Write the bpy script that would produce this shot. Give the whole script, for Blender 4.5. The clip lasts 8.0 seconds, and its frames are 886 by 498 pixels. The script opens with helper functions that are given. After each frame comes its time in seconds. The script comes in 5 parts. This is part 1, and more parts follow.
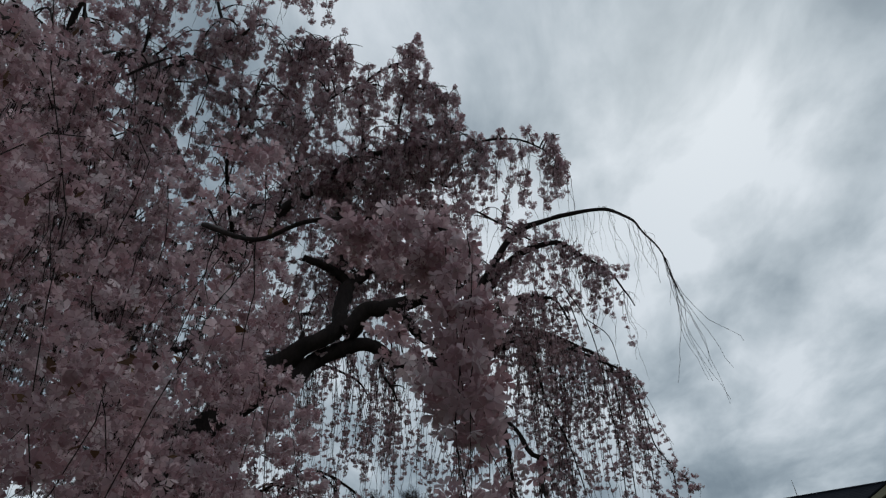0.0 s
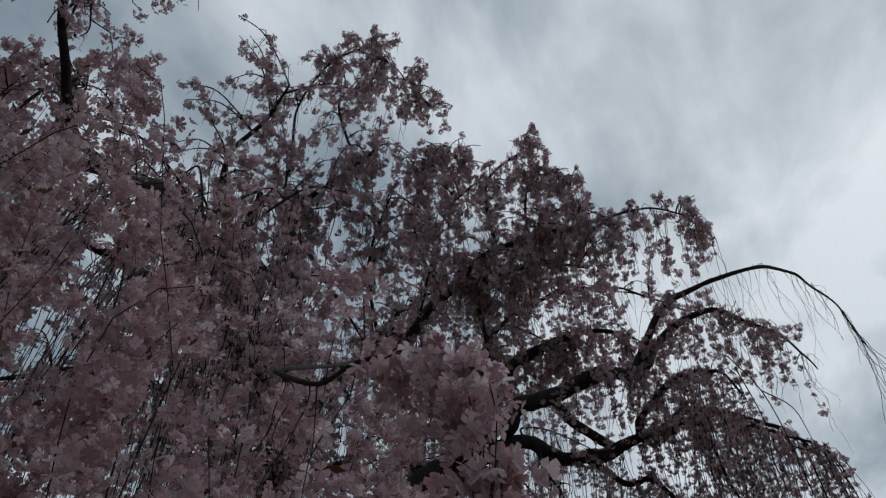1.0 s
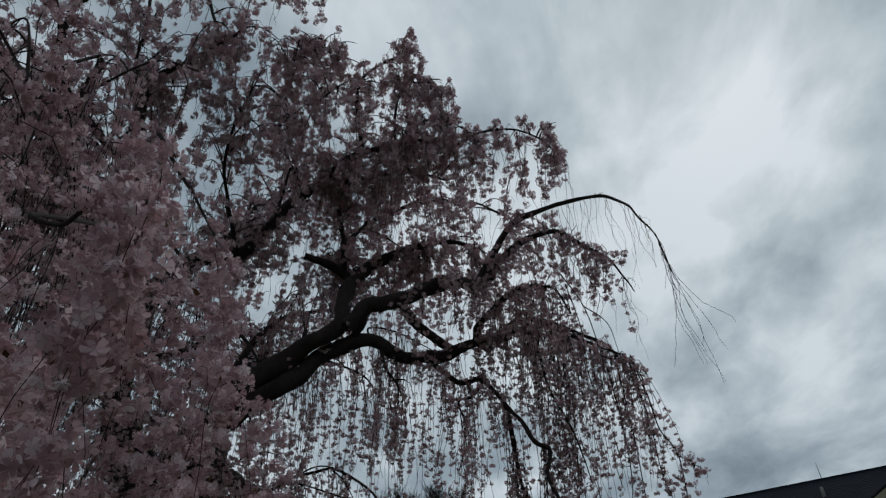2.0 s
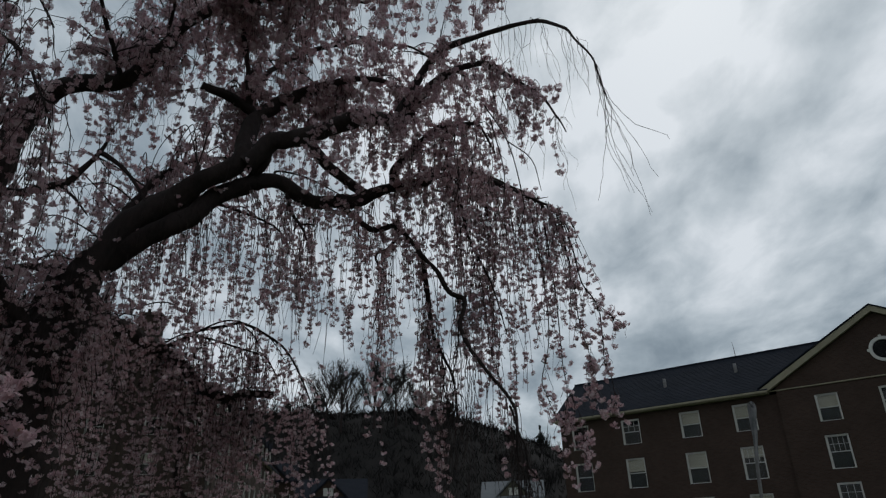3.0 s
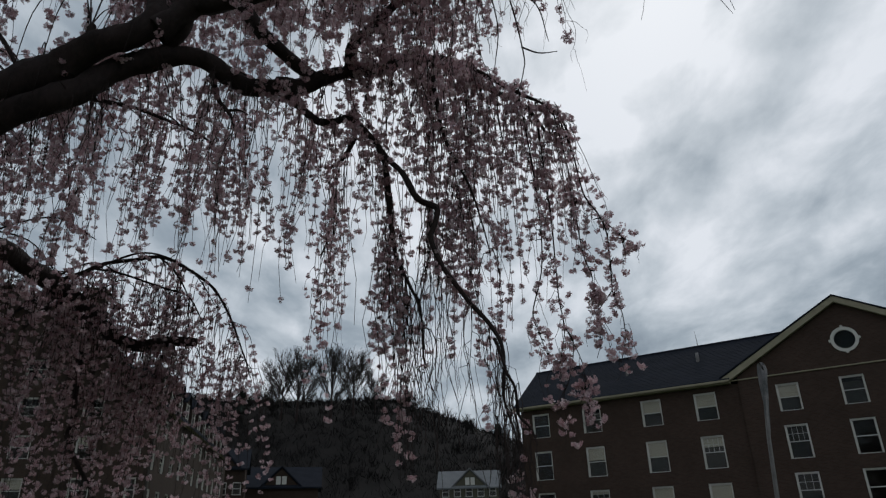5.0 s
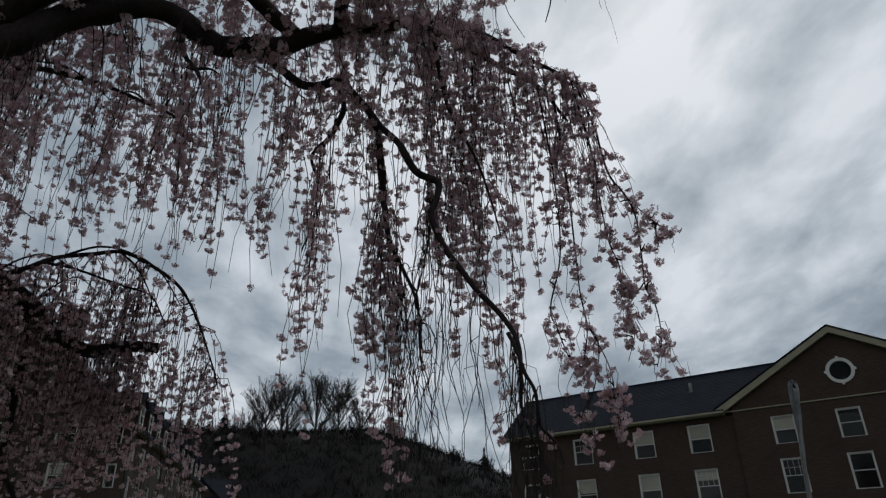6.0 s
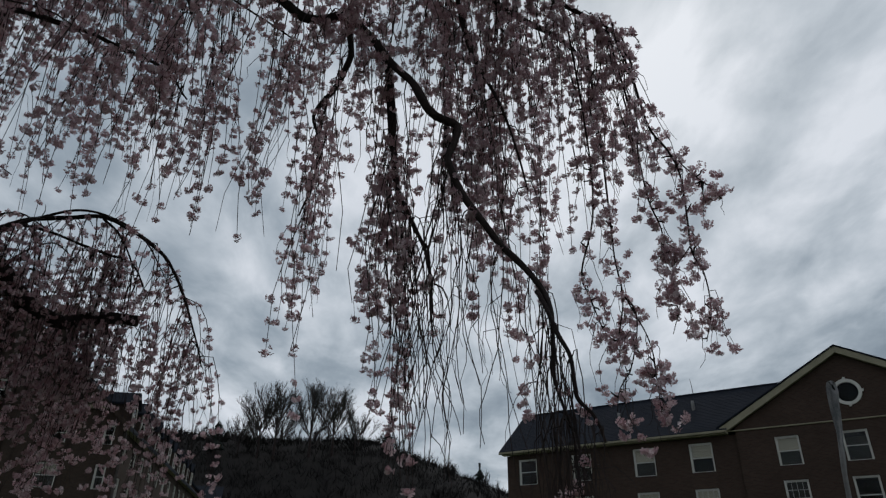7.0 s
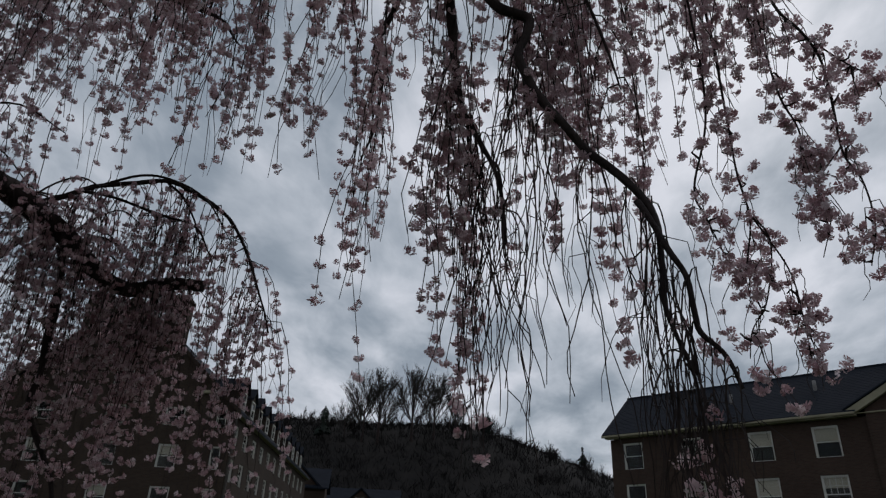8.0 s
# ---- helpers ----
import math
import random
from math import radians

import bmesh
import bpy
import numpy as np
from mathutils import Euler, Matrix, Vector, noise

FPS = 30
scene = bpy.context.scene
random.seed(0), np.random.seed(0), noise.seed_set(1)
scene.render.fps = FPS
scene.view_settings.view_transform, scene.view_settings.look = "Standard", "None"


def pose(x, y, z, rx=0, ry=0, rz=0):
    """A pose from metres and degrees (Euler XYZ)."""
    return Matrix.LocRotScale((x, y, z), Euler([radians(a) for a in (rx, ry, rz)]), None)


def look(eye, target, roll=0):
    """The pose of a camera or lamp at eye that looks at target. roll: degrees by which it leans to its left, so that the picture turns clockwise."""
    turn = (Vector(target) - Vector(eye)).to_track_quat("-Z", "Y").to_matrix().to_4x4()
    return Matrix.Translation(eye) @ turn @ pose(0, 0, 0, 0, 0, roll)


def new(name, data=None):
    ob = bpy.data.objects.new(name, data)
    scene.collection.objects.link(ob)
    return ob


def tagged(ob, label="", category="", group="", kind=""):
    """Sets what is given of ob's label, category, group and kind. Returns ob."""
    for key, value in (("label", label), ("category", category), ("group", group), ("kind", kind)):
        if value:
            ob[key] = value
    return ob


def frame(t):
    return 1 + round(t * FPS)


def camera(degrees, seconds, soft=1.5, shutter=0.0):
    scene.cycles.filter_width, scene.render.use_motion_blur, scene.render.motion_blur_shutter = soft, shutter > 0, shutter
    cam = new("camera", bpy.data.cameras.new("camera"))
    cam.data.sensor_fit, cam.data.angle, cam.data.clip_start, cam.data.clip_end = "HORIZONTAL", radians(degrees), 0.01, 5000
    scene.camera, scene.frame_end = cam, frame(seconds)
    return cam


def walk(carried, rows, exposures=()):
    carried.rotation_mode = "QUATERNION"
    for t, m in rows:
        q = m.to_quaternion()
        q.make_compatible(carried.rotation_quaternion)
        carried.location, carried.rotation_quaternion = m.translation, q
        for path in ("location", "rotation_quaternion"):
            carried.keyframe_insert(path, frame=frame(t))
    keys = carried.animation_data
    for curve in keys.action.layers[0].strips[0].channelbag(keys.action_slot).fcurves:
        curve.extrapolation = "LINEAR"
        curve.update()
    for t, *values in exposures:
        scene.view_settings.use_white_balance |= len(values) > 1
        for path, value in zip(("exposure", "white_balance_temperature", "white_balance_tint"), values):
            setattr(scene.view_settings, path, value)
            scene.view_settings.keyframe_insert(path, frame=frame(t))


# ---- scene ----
cam = camera(68.5, 8.0, soft=1.25)
PATH = [
    (0, (-0.001, 0.0, 1.599), (-0.182, 1.626, 2.749), 0.1),
    (0.5, (0.046, 0.013, 1.63), (-0.201, 1.595, 2.828), -1.5),
    (0.7, (0.068, 0.027, 1.63), (-0.278, 1.554, 2.875), 1.1),
    (1, (0.056, 0.048, 1.658), (-0.509, 1.404, 3.015), 2.3),
    (1.2, (0.073, -0.008, 1.635), (-0.606, 1.224, 3.057), 1.0),
    (1.5, (0.064, 0.016, 1.663), (-0.616, 1.275, 3.061), 0.4),
    (1.7, (0.087, 0.039, 1.661), (-0.459, 1.441, 2.979), -0.1),
    (2, (0.195, 0.025, 1.574), (-0.032, 1.655, 2.711), -1.2),
    (2.2, (0.254, 0.143, 1.616), (0.194, 1.874, 2.616), -2.6),
    (3.3, (0.504, 1.235, 1.518), (0.356, 3.055, 2.336), 0.1),
    (3.5, (0.518, 1.381, 1.527), (0.31, 3.198, 2.336), 0.9),
    (4, (0.473, 1.893, 1.49), (0.33, 3.74, 2.244), -1.2),
    (4.2, (0.425, 2.009, 1.5), (0.35, 3.859, 2.257), -5.3),
    (5.3, (0.287, 2.966, 1.419), (0.301, 4.767, 2.288), 0.3),
    (5.5, (0.258, 3.158, 1.43), (0.237, 4.903, 2.406), 0.5),
    (6, (0.233, 3.55, 1.465), (0.288, 5.345, 2.345), -1.0),
    (6.2, (0.228, 3.684, 1.449), (0.164, 5.44, 2.403), 1.4),
    (6.5, (0.257, 3.906, 1.436), (0.218, 5.698, 2.323), 2.1),
    (6.7, (0.239, 4.083, 1.407), (0.211, 5.868, 2.308), 2.3),
    (7, (0.164, 4.236, 1.396), (0.215, 6.014, 2.312), 0.8),
    (7.2, (0.179, 4.389, 1.411), (0.266, 6.173, 2.31), -0.4),
    (7.5, (0.207, 4.591, 1.423), (0.234, 6.348, 2.378), 1.6),
    (8, (0.269, 4.96, 1.417), (0.035, 6.746, 2.287), 2.5),
]
walk(cam, [(t, look(e, g, r)) for t, e, g, r in PATH], exposures=[(0.0, -0.1, 6320, 7.5), (0.5, -0.23, 6320, 8), (1.0, -0.14, 6330, 8.5), (1.5, -0.04, 6380, 9), (2.0, -0.18, 6320, 6), (3.5, 0.04, 6500, 10.5), (4.2, 0.1, 6500, 11), (5.5, 0.0, 6500, 11), (6.5, -0.1, 6450, 11), (7.0, -0.03, 6450, 11), (8.0, -0.14, 6450, 14)])

# ---------------------------------------------------------------- world and sun
SUN_AZ, SUN_EL = 24.0, 46.0   # degrees right of the walk, above the horizon
world = bpy.data.worlds.new("overcast_sky")
scene.world = world
world.use_nodes = True
wn, wl = world.node_tree.nodes, world.node_tree.links
wn.clear()


def node(tree, kind, **sets):
    n = tree.nodes.new(kind)
    for key, value in sets.items():
        n.inputs[key].default_value = value
    return n


def ramp(tree, stops):
    n = tree.nodes.new("ShaderNodeValToRGB")
    el = n.color_ramp.elements
    while len(el) < len(stops):
        el.new(0.5)
    for e, (p, c) in zip(el, stops):
        e.position, e.color = p, (*c, 1)
    return n


wt = world.node_tree
sky = wn.new("ShaderNodeTexSky")
sky.sky_type, sky.sun_disc = "NISHITA", False
sky.sun_elevation, sky.sun_rotation = radians(SUN_EL), radians(SUN_AZ)
sky.air_density, sky.dust_density = 1.0, 3.0
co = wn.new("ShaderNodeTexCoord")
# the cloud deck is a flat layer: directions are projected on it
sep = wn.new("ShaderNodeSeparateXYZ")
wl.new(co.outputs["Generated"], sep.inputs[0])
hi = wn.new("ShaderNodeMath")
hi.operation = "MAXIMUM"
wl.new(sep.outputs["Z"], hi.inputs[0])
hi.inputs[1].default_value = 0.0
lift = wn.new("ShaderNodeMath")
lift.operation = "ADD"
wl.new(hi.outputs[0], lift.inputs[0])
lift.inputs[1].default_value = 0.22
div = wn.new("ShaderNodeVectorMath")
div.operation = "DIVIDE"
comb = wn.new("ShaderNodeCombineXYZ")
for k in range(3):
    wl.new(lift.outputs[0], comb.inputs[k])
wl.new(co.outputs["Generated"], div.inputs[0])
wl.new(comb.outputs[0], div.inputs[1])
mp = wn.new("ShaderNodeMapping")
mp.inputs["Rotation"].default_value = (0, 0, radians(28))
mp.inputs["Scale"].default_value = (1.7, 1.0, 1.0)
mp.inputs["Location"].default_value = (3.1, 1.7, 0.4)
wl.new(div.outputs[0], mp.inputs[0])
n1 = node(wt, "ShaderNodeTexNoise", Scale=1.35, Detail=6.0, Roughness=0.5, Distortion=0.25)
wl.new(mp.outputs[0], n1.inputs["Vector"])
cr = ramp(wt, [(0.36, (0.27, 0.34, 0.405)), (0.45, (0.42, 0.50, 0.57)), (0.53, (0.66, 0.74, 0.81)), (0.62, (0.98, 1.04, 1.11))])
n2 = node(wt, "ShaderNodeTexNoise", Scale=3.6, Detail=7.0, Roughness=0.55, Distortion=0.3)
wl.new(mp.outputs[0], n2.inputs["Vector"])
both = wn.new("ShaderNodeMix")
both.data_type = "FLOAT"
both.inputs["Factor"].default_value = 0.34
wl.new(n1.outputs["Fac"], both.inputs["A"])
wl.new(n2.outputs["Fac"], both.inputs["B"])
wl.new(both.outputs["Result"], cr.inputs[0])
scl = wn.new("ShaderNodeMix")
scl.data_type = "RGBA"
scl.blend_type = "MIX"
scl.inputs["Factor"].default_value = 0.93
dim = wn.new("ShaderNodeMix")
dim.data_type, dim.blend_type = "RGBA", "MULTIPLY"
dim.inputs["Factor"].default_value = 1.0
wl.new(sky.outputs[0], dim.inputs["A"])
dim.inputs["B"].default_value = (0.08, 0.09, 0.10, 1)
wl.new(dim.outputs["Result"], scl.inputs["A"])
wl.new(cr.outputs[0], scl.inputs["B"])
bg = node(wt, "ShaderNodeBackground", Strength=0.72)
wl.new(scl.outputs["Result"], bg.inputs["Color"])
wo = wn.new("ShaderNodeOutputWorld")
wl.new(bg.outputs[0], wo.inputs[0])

sun = new("sun", bpy.data.lights.new("sun", "SUN"))
sun.data.energy, sun.data.angle, sun.data.color = 0.5, radians(25), (1.0, 0.97, 0.93)
sv = Vector((math.sin(radians(SUN_AZ)) * math.cos(radians(SUN_EL)), math.cos(radians(SUN_AZ)) * math.cos(radians(SUN_EL)), math.sin(radians(SUN_EL))))
sun.matrix_world = look(sv * 300, (0, 0, 0))

# ---------------------------------------------------------------- materials


def material(name, c0, c1, scale=4.0, rough=0.85, bump=0.0, bump_scale=30.0, stretch=(1, 1, 1), detail=6.0, metal=0.0, island=0.0, coords="Object", spec=0.3):
    """A surface that varies between two colours at two scales, with fine relief."""
    m = bpy.data.materials.new(name)
    m.use_nodes = True
    t = m.node_tree
    p = t.nodes["Principled BSDF"]
    p.inputs["Roughness"].default_value, p.inputs["Metallic"].default_value = rough, metal
    p.inputs["Specular IOR Level"].default_value = spec
    tc = t.nodes.new("ShaderNodeTexCoord")
    mpn = node(t, "ShaderNodeMapping", Scale=stretch)
    t.links.new(tc.outputs[coords], mpn.inputs[0])
    big = node(t, "ShaderNodeTexNoise", Scale=scale, Detail=detail, Roughness=0.6)
    small = node(t, "ShaderNodeTexNoise", Scale=bump_scale, Detail=4.0, Roughness=0.65)
    for n in (big, small):
        t.links.new(mpn.outputs[0], n.inputs["Vector"])
    avg = node(t, "ShaderNodeMix")
    avg.data_type = "FLOAT"
    avg.inputs["Factor"].default_value = 0.4
    t.links.new(big.outputs["Fac"], avg.inputs["A"])
    t.links.new(small.outputs["Fac"], avg.inputs["B"])
    r = ramp(t, [(0.32, c0), (0.68, c1)])
    t.links.new(avg.outputs["Result"], r.inputs[0])
    out = r.outputs[0]
    if island:
        geo = t.nodes.new("ShaderNodeNewGeometry")
        hs = node(t, "ShaderNodeHueSaturation")
        mr = node(t, "ShaderNodeMapRange")
        mr.inputs["To Min"].default_value, mr.inputs["To Max"].default_value = 1 - island, 1 + island
        t.links.new(geo.outputs["Random Per Island"], mr.inputs["Value"])
        t.links.new(mr.outputs["Result"], hs.inputs["Value"])
        t.links.new(out, hs.inputs["Color"])
        out = hs.outputs[0]
    t.links.new(out, p.inputs["Base Color"])
    if bump:
        b = node(t, "ShaderNodeBump", Strength=bump, Distance=0.02)
        t.links.new(small.outputs["Fac"], b.inputs["Height"])
        t.links.new(b.outputs[0], p.inputs["Normal"])
    return m


def petal_material(name, c0, c1, through_part=0.42):
    m = bpy.data.materials.new(name)
    m.use_nodes = True
    t = m.node_tree
    t.nodes.remove(t.nodes["Principled BSDF"])
    geo = t.nodes.new("ShaderNodeNewGeometry")
    r = ramp(t, [(0.0, c0), (0.75, c1), (1.0, (0.84, 0.72, 0.745))])
    t.links.new(geo.outputs["Random Per Island"], r.inputs[0])
    tc = t.nodes.new("ShaderNodeTexCoord")
    n = node(t, "ShaderNodeTexNoise", Scale=1.6, Detail=3.0)
    t.links.new(tc.outputs["Object"], n.inputs["Vector"])
    hs = node(t, "ShaderNodeHueSaturation")
    mr = node(t, "ShaderNodeMapRange")
    mr.inputs["To Min"].default_value, mr.inputs["To Max"].default_value = 0.72, 1.2
    t.links.new(n.outputs["Fac"], mr.inputs["Value"])
    t.links.new(mr.outputs["Result"], hs.inputs["Value"])
    t.links.new(r.outputs[0], hs.inputs["Color"])
    d = node(t, "ShaderNodeBsdfDiffuse", Roughness=0.8)
    tr = node(t, "ShaderNodeBsdfTranslucent")
    for x in (d, tr):
        t.links.new(hs.outputs[0], x.inputs["Color"])
    mx = node(t, "ShaderNodeMixShader", Fac=through_part)
    t.links.new(d.outputs[0], mx.inputs[1])
    t.links.new(tr.outputs[0], mx.inputs[2])
    t.links.new(mx.outputs[0], t.nodes["Material Output"].inputs[0])
    return m


def glass_material(name):
    m = bpy.data.materials.new(name)
    m.use_nodes = True
    t = m.node_tree
    t.nodes.remove(t.nodes["Principled BSDF"])
    f = node(t, "ShaderNodeFresnel", IOR=1.28)
    tp = node(t, "ShaderNodeBsdfTransparent", Color=(0.82, 0.82, 0.8, 1))
    gl = node(t, "ShaderNodeBsdfGlossy", Roughness=0.04)
    mx = t.nodes.new("ShaderNodeMixShader")
    t.links.new(f.outputs[0], mx.inputs[0])
    t.links.new(tp.outputs[0], mx.inputs[1])
    t.links.new(gl.outputs[0], mx.inputs[2])
    t.links.new(mx.outputs[0], t.nodes["Material Output"].inputs[0])
    return m


def brick_material(name, a, b, mortar):
    m = bpy.data.materials.new(name)
    m.use_nodes = True
    t = m.node_tree
    p = t.nodes["Principled BSDF"]
    p.inputs["Roughness"].default_value = 0.9
    p.inputs["Specular IOR Level"].default_value = 0.2
    tc = t.nodes.new("ShaderNodeTexCoord")
    # local x + y runs along either wall, local z up it
    sp = t.nodes.new("ShaderNodeSeparateXYZ")
    t.links.new(tc.outputs["Object"], sp.inputs[0])
    ad = t.nodes.new("ShaderNodeMath")
    t.links.new(sp.outputs["X"], ad.inputs[0])
    t.links.new(sp.outputs["Y"], ad.inputs[1])
    cb = t.nodes.new("ShaderNodeCombineXYZ")
    t.links.new(ad.outputs[0], cb.inputs[0])
    t.links.new(sp.outputs["Z"], cb.inputs[1])
    br = t.nodes.new("ShaderNodeTexBrick")
    br.inputs["Color1"].default_value, br.inputs["Color2"].default_value, br.inputs["Mortar"].default_value = (*a, 1), (*b, 1), (*mortar, 1)
    br.inputs["Scale"].default_value = 1.0
    br.inputs["Brick Width"].default_value, br.inputs["Row Height"].default_value, br.inputs["Mortar Size"].default_value = 0.215, 0.075, 0.008
    t.links.new(cb.outputs[0], br.inputs["Vector"])
    n = node(t, "ShaderNodeTexNoise", Scale=0.5, Detail=6.0)
    t.links.new(tc.outputs["Object"], n.inputs["Vector"])
    hs = node(t, "ShaderNodeHueSaturation")
    mr = node(t, "ShaderNodeMapRange")
    mr.inputs["To Min"].default_value, mr.inputs["To Max"].default_value = 0.65, 1.3
    t.links.new(n.outputs["Fac"], mr.inputs["Value"])
    t.links.new(mr.outputs["Result"], hs.inputs["Value"])
    t.links.new(br.outputs["Color"], hs.inputs["Color"])
    t.links.new(hs.outputs[0], p.inputs["Base Color"])
    b2 = node(t, "ShaderNodeBump", Strength=0.4, Distance=0.01)
    t.links.new(br.outputs["Fac"], b2.inputs["Height"])
    b2.invert = True
    t.links.new(b2.outputs[0], p.inputs["Normal"])
    return m


BARK = material("bark", (0.012, 0.008, 0.008), (0.045, 0.031, 0.028), 3.0, 0.95, 0.9, 26.0, (1, 1, 0.35))
TWIG = material("twig_bark", (0.014, 0.010, 0.009), (0.045, 0.03, 0.027), 8.0, 0.9)
PETAL = petal_material("cherry_petal", (0.41, 0.24, 0.262), (0.68, 0.51, 0.538), 0.54)
YOUNG_LEAF = material("young_leaf", (0.09, 0.06, 0.02), (0.16, 0.07, 0.04), 5.0, 0.7, island=0.3)
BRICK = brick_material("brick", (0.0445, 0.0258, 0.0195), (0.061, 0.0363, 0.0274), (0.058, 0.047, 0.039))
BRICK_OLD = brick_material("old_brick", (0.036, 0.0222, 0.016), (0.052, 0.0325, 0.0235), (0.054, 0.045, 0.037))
SLATE = material("slate_roof", (0.0105, 0.0125, 0.018), (0.0195, 0.0225, 0.031), 0.7, 0.9, 0.4, 12.0, (1, 1, 3), spec=0.1)
TRIM = material("painted_trim", (0.2, 0.175, 0.115), (0.32, 0.285, 0.2), 1.5, 0.65)
WHITE = material("white_paint", (0.46, 0.44, 0.4), (0.62, 0.6, 0.55), 2.0, 0.55)
BLIND = material("window_blind", (0.62, 0.56, 0.47), (0.8, 0.74, 0.64), 1.0, 0.8, stretch=(1, 1, 12))
ROOM = material("room_plaster", (0.10, 0.09, 0.08), (0.16, 0.145, 0.13), 0.6, 0.9)
GLASS = glass_material("window_glass")
METAL = material("galvanised_metal", (0.13, 0.122, 0.118), (0.22, 0.208, 0.2), 6.0, 0.6, metal=0.15)
COPPER = material("painted_downspout", (0.05, 0.042, 0.036), (0.09, 0.075, 0.065), 4.0, 0.6)
CLOTH = material("banner_cloth", (0.05, 0.062, 0.065), (0.27, 0.25, 0.25), 5.0, 0.85, 0.2, 60.0)
GRASS = material("lawn", (0.025, 0.045, 0.014), (0.06, 0.08, 0.028), 0.8, 0.95, 0.5, 18.0)
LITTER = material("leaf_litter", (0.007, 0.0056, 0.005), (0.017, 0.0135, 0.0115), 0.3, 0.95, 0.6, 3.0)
BARE = material("bare_crown", (0.022, 0.018, 0.017), (0.052, 0.044, 0.041), 0.6, 0.95, island=0.4)
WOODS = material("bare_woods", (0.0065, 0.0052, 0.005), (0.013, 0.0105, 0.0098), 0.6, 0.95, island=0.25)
PINE = material("pine_needles", (0.006, 0.010, 0.008), (0.015, 0.022, 0.015), 1.0, 0.9, island=0.3)

# ---------------------------------------------------------------- mesh helpers


def mesh_from(name, verts, faces, mat, smooth=False):
    """A mesh out of an (n, 3) array and an (m, 3) or (m, 4) index array, or a list of such index arrays."""
    me = bpy.data.meshes.new(name)
    verts = np.asarray(verts, dtype=np.float32)
    blocks = faces if isinstance(faces, list) else [faces]
    blocks = [np.asarray(b, dtype=np.int32) for b in blocks if len(b)]
    loops = np.concatenate([b.ravel() for b in blocks])
    sizes = np.concatenate([np.full(len(b), b.shape[1], dtype=np.int32) for b in blocks])
    me.vertices.add(len(verts))
    me.vertices.foreach_set("co", verts.ravel())
    me.loops.add(len(loops))
    me.loops.foreach_set("vertex_index", loops)
    me.polygons.add(len(sizes))
    me.polygons.foreach_set("loop_start", np.concatenate(([0], np.cumsum(sizes)[:-1])).astype(np.int32))
    me.polygons.foreach_set("use_smooth", np.full(len(sizes), smooth))
    me.update(calc_edges=True)
    me.validate()
    me.materials.append(mat)
    return me


def under(ob, parent):
    ob.parent = parent
    return ob


def part_mesh(name, me, parent, label="", kind=""):
    ob = under(new(name, me), parent)
    return tagged(ob, label=label, kind=kind)


def part(name, bm, mat, parent, label="", smooth=False):
    me = bpy.data.meshes.new(name)
    bmesh.ops.recalc_face_normals(bm, faces=bm.faces)
    for f in bm.faces:
        f.smooth = smooth
    bm.to_mesh(me)
    bm.free()
    me.materials.append(mat)
    return part_mesh(name, me, parent, label)


def box(bm, x0, x1, y0, y1, z0, z1, bevel=0.0):
    vs = [bm.verts.new((x, y, z)) for x in (x0, x1) for y in (y0, y1) for z in (z0, z1)]
    fs = [bm.faces.new([vs[i] for i in q]) for q in ((0, 1, 3, 2), (4, 6, 7, 5), (0, 4, 5, 1), (2, 3, 7, 6), (0, 2, 6, 4), (1, 5, 7, 3))]
    if bevel:
        es = list({e for f in fs for e in f.edges})
        bmesh.ops.bevel(bm, geom=es, offset=bevel, segments=1, affect="EDGES")
    return bm


def box_part(name, dims, mat, parent, label="", bevel=0.0):
    return part(name, box(bmesh.new(), *dims, bevel=bevel), mat, parent, label)


def prism(bm, outline, axis, a, b):
    """Extrudes an outline of (u, v) from a to b along an axis: 'x' (u=y, v=z) or 'y' (u=x, v=z)."""
    def at(u, v, k):
        return (k, u, v) if axis == "x" else (u, k, v)
    lo = [bm.verts.new(at(u, v, a)) for u, v in outline]
    hi_ = [bm.verts.new(at(u, v, b)) for u, v in outline]
    n = len(outline)
    bm.faces.new(lo)
    bm.faces.new(hi_[::-1])
    for i in range(n):
        bm.faces.new((lo[i], lo[(i + 1) % n], hi_[(i + 1) % n], hi_[i]))
    return bm


def spline(points, steps=8):
    """Catmull-Rom through the points."""
    p = [np.array(q, dtype=float) for q in points]
    p = [2 * p[0] - p[1]] + p + [2 * p[-1] - p[-2]]
    out = []
    for i in range(1, len(p) - 2):
        for k in range(steps):
            t = k / steps
            a, b, c, d = p[i - 1], p[i], p[i + 1], p[i + 2]
            out.append(0.5 * (2 * b + (c - a) * t + (2 * a - 5 * b + 4 * c - d) * t * t + (3 * b - a - 3 * c + d) * t ** 3))
    out.append(p[-2])
    return np.array(out)


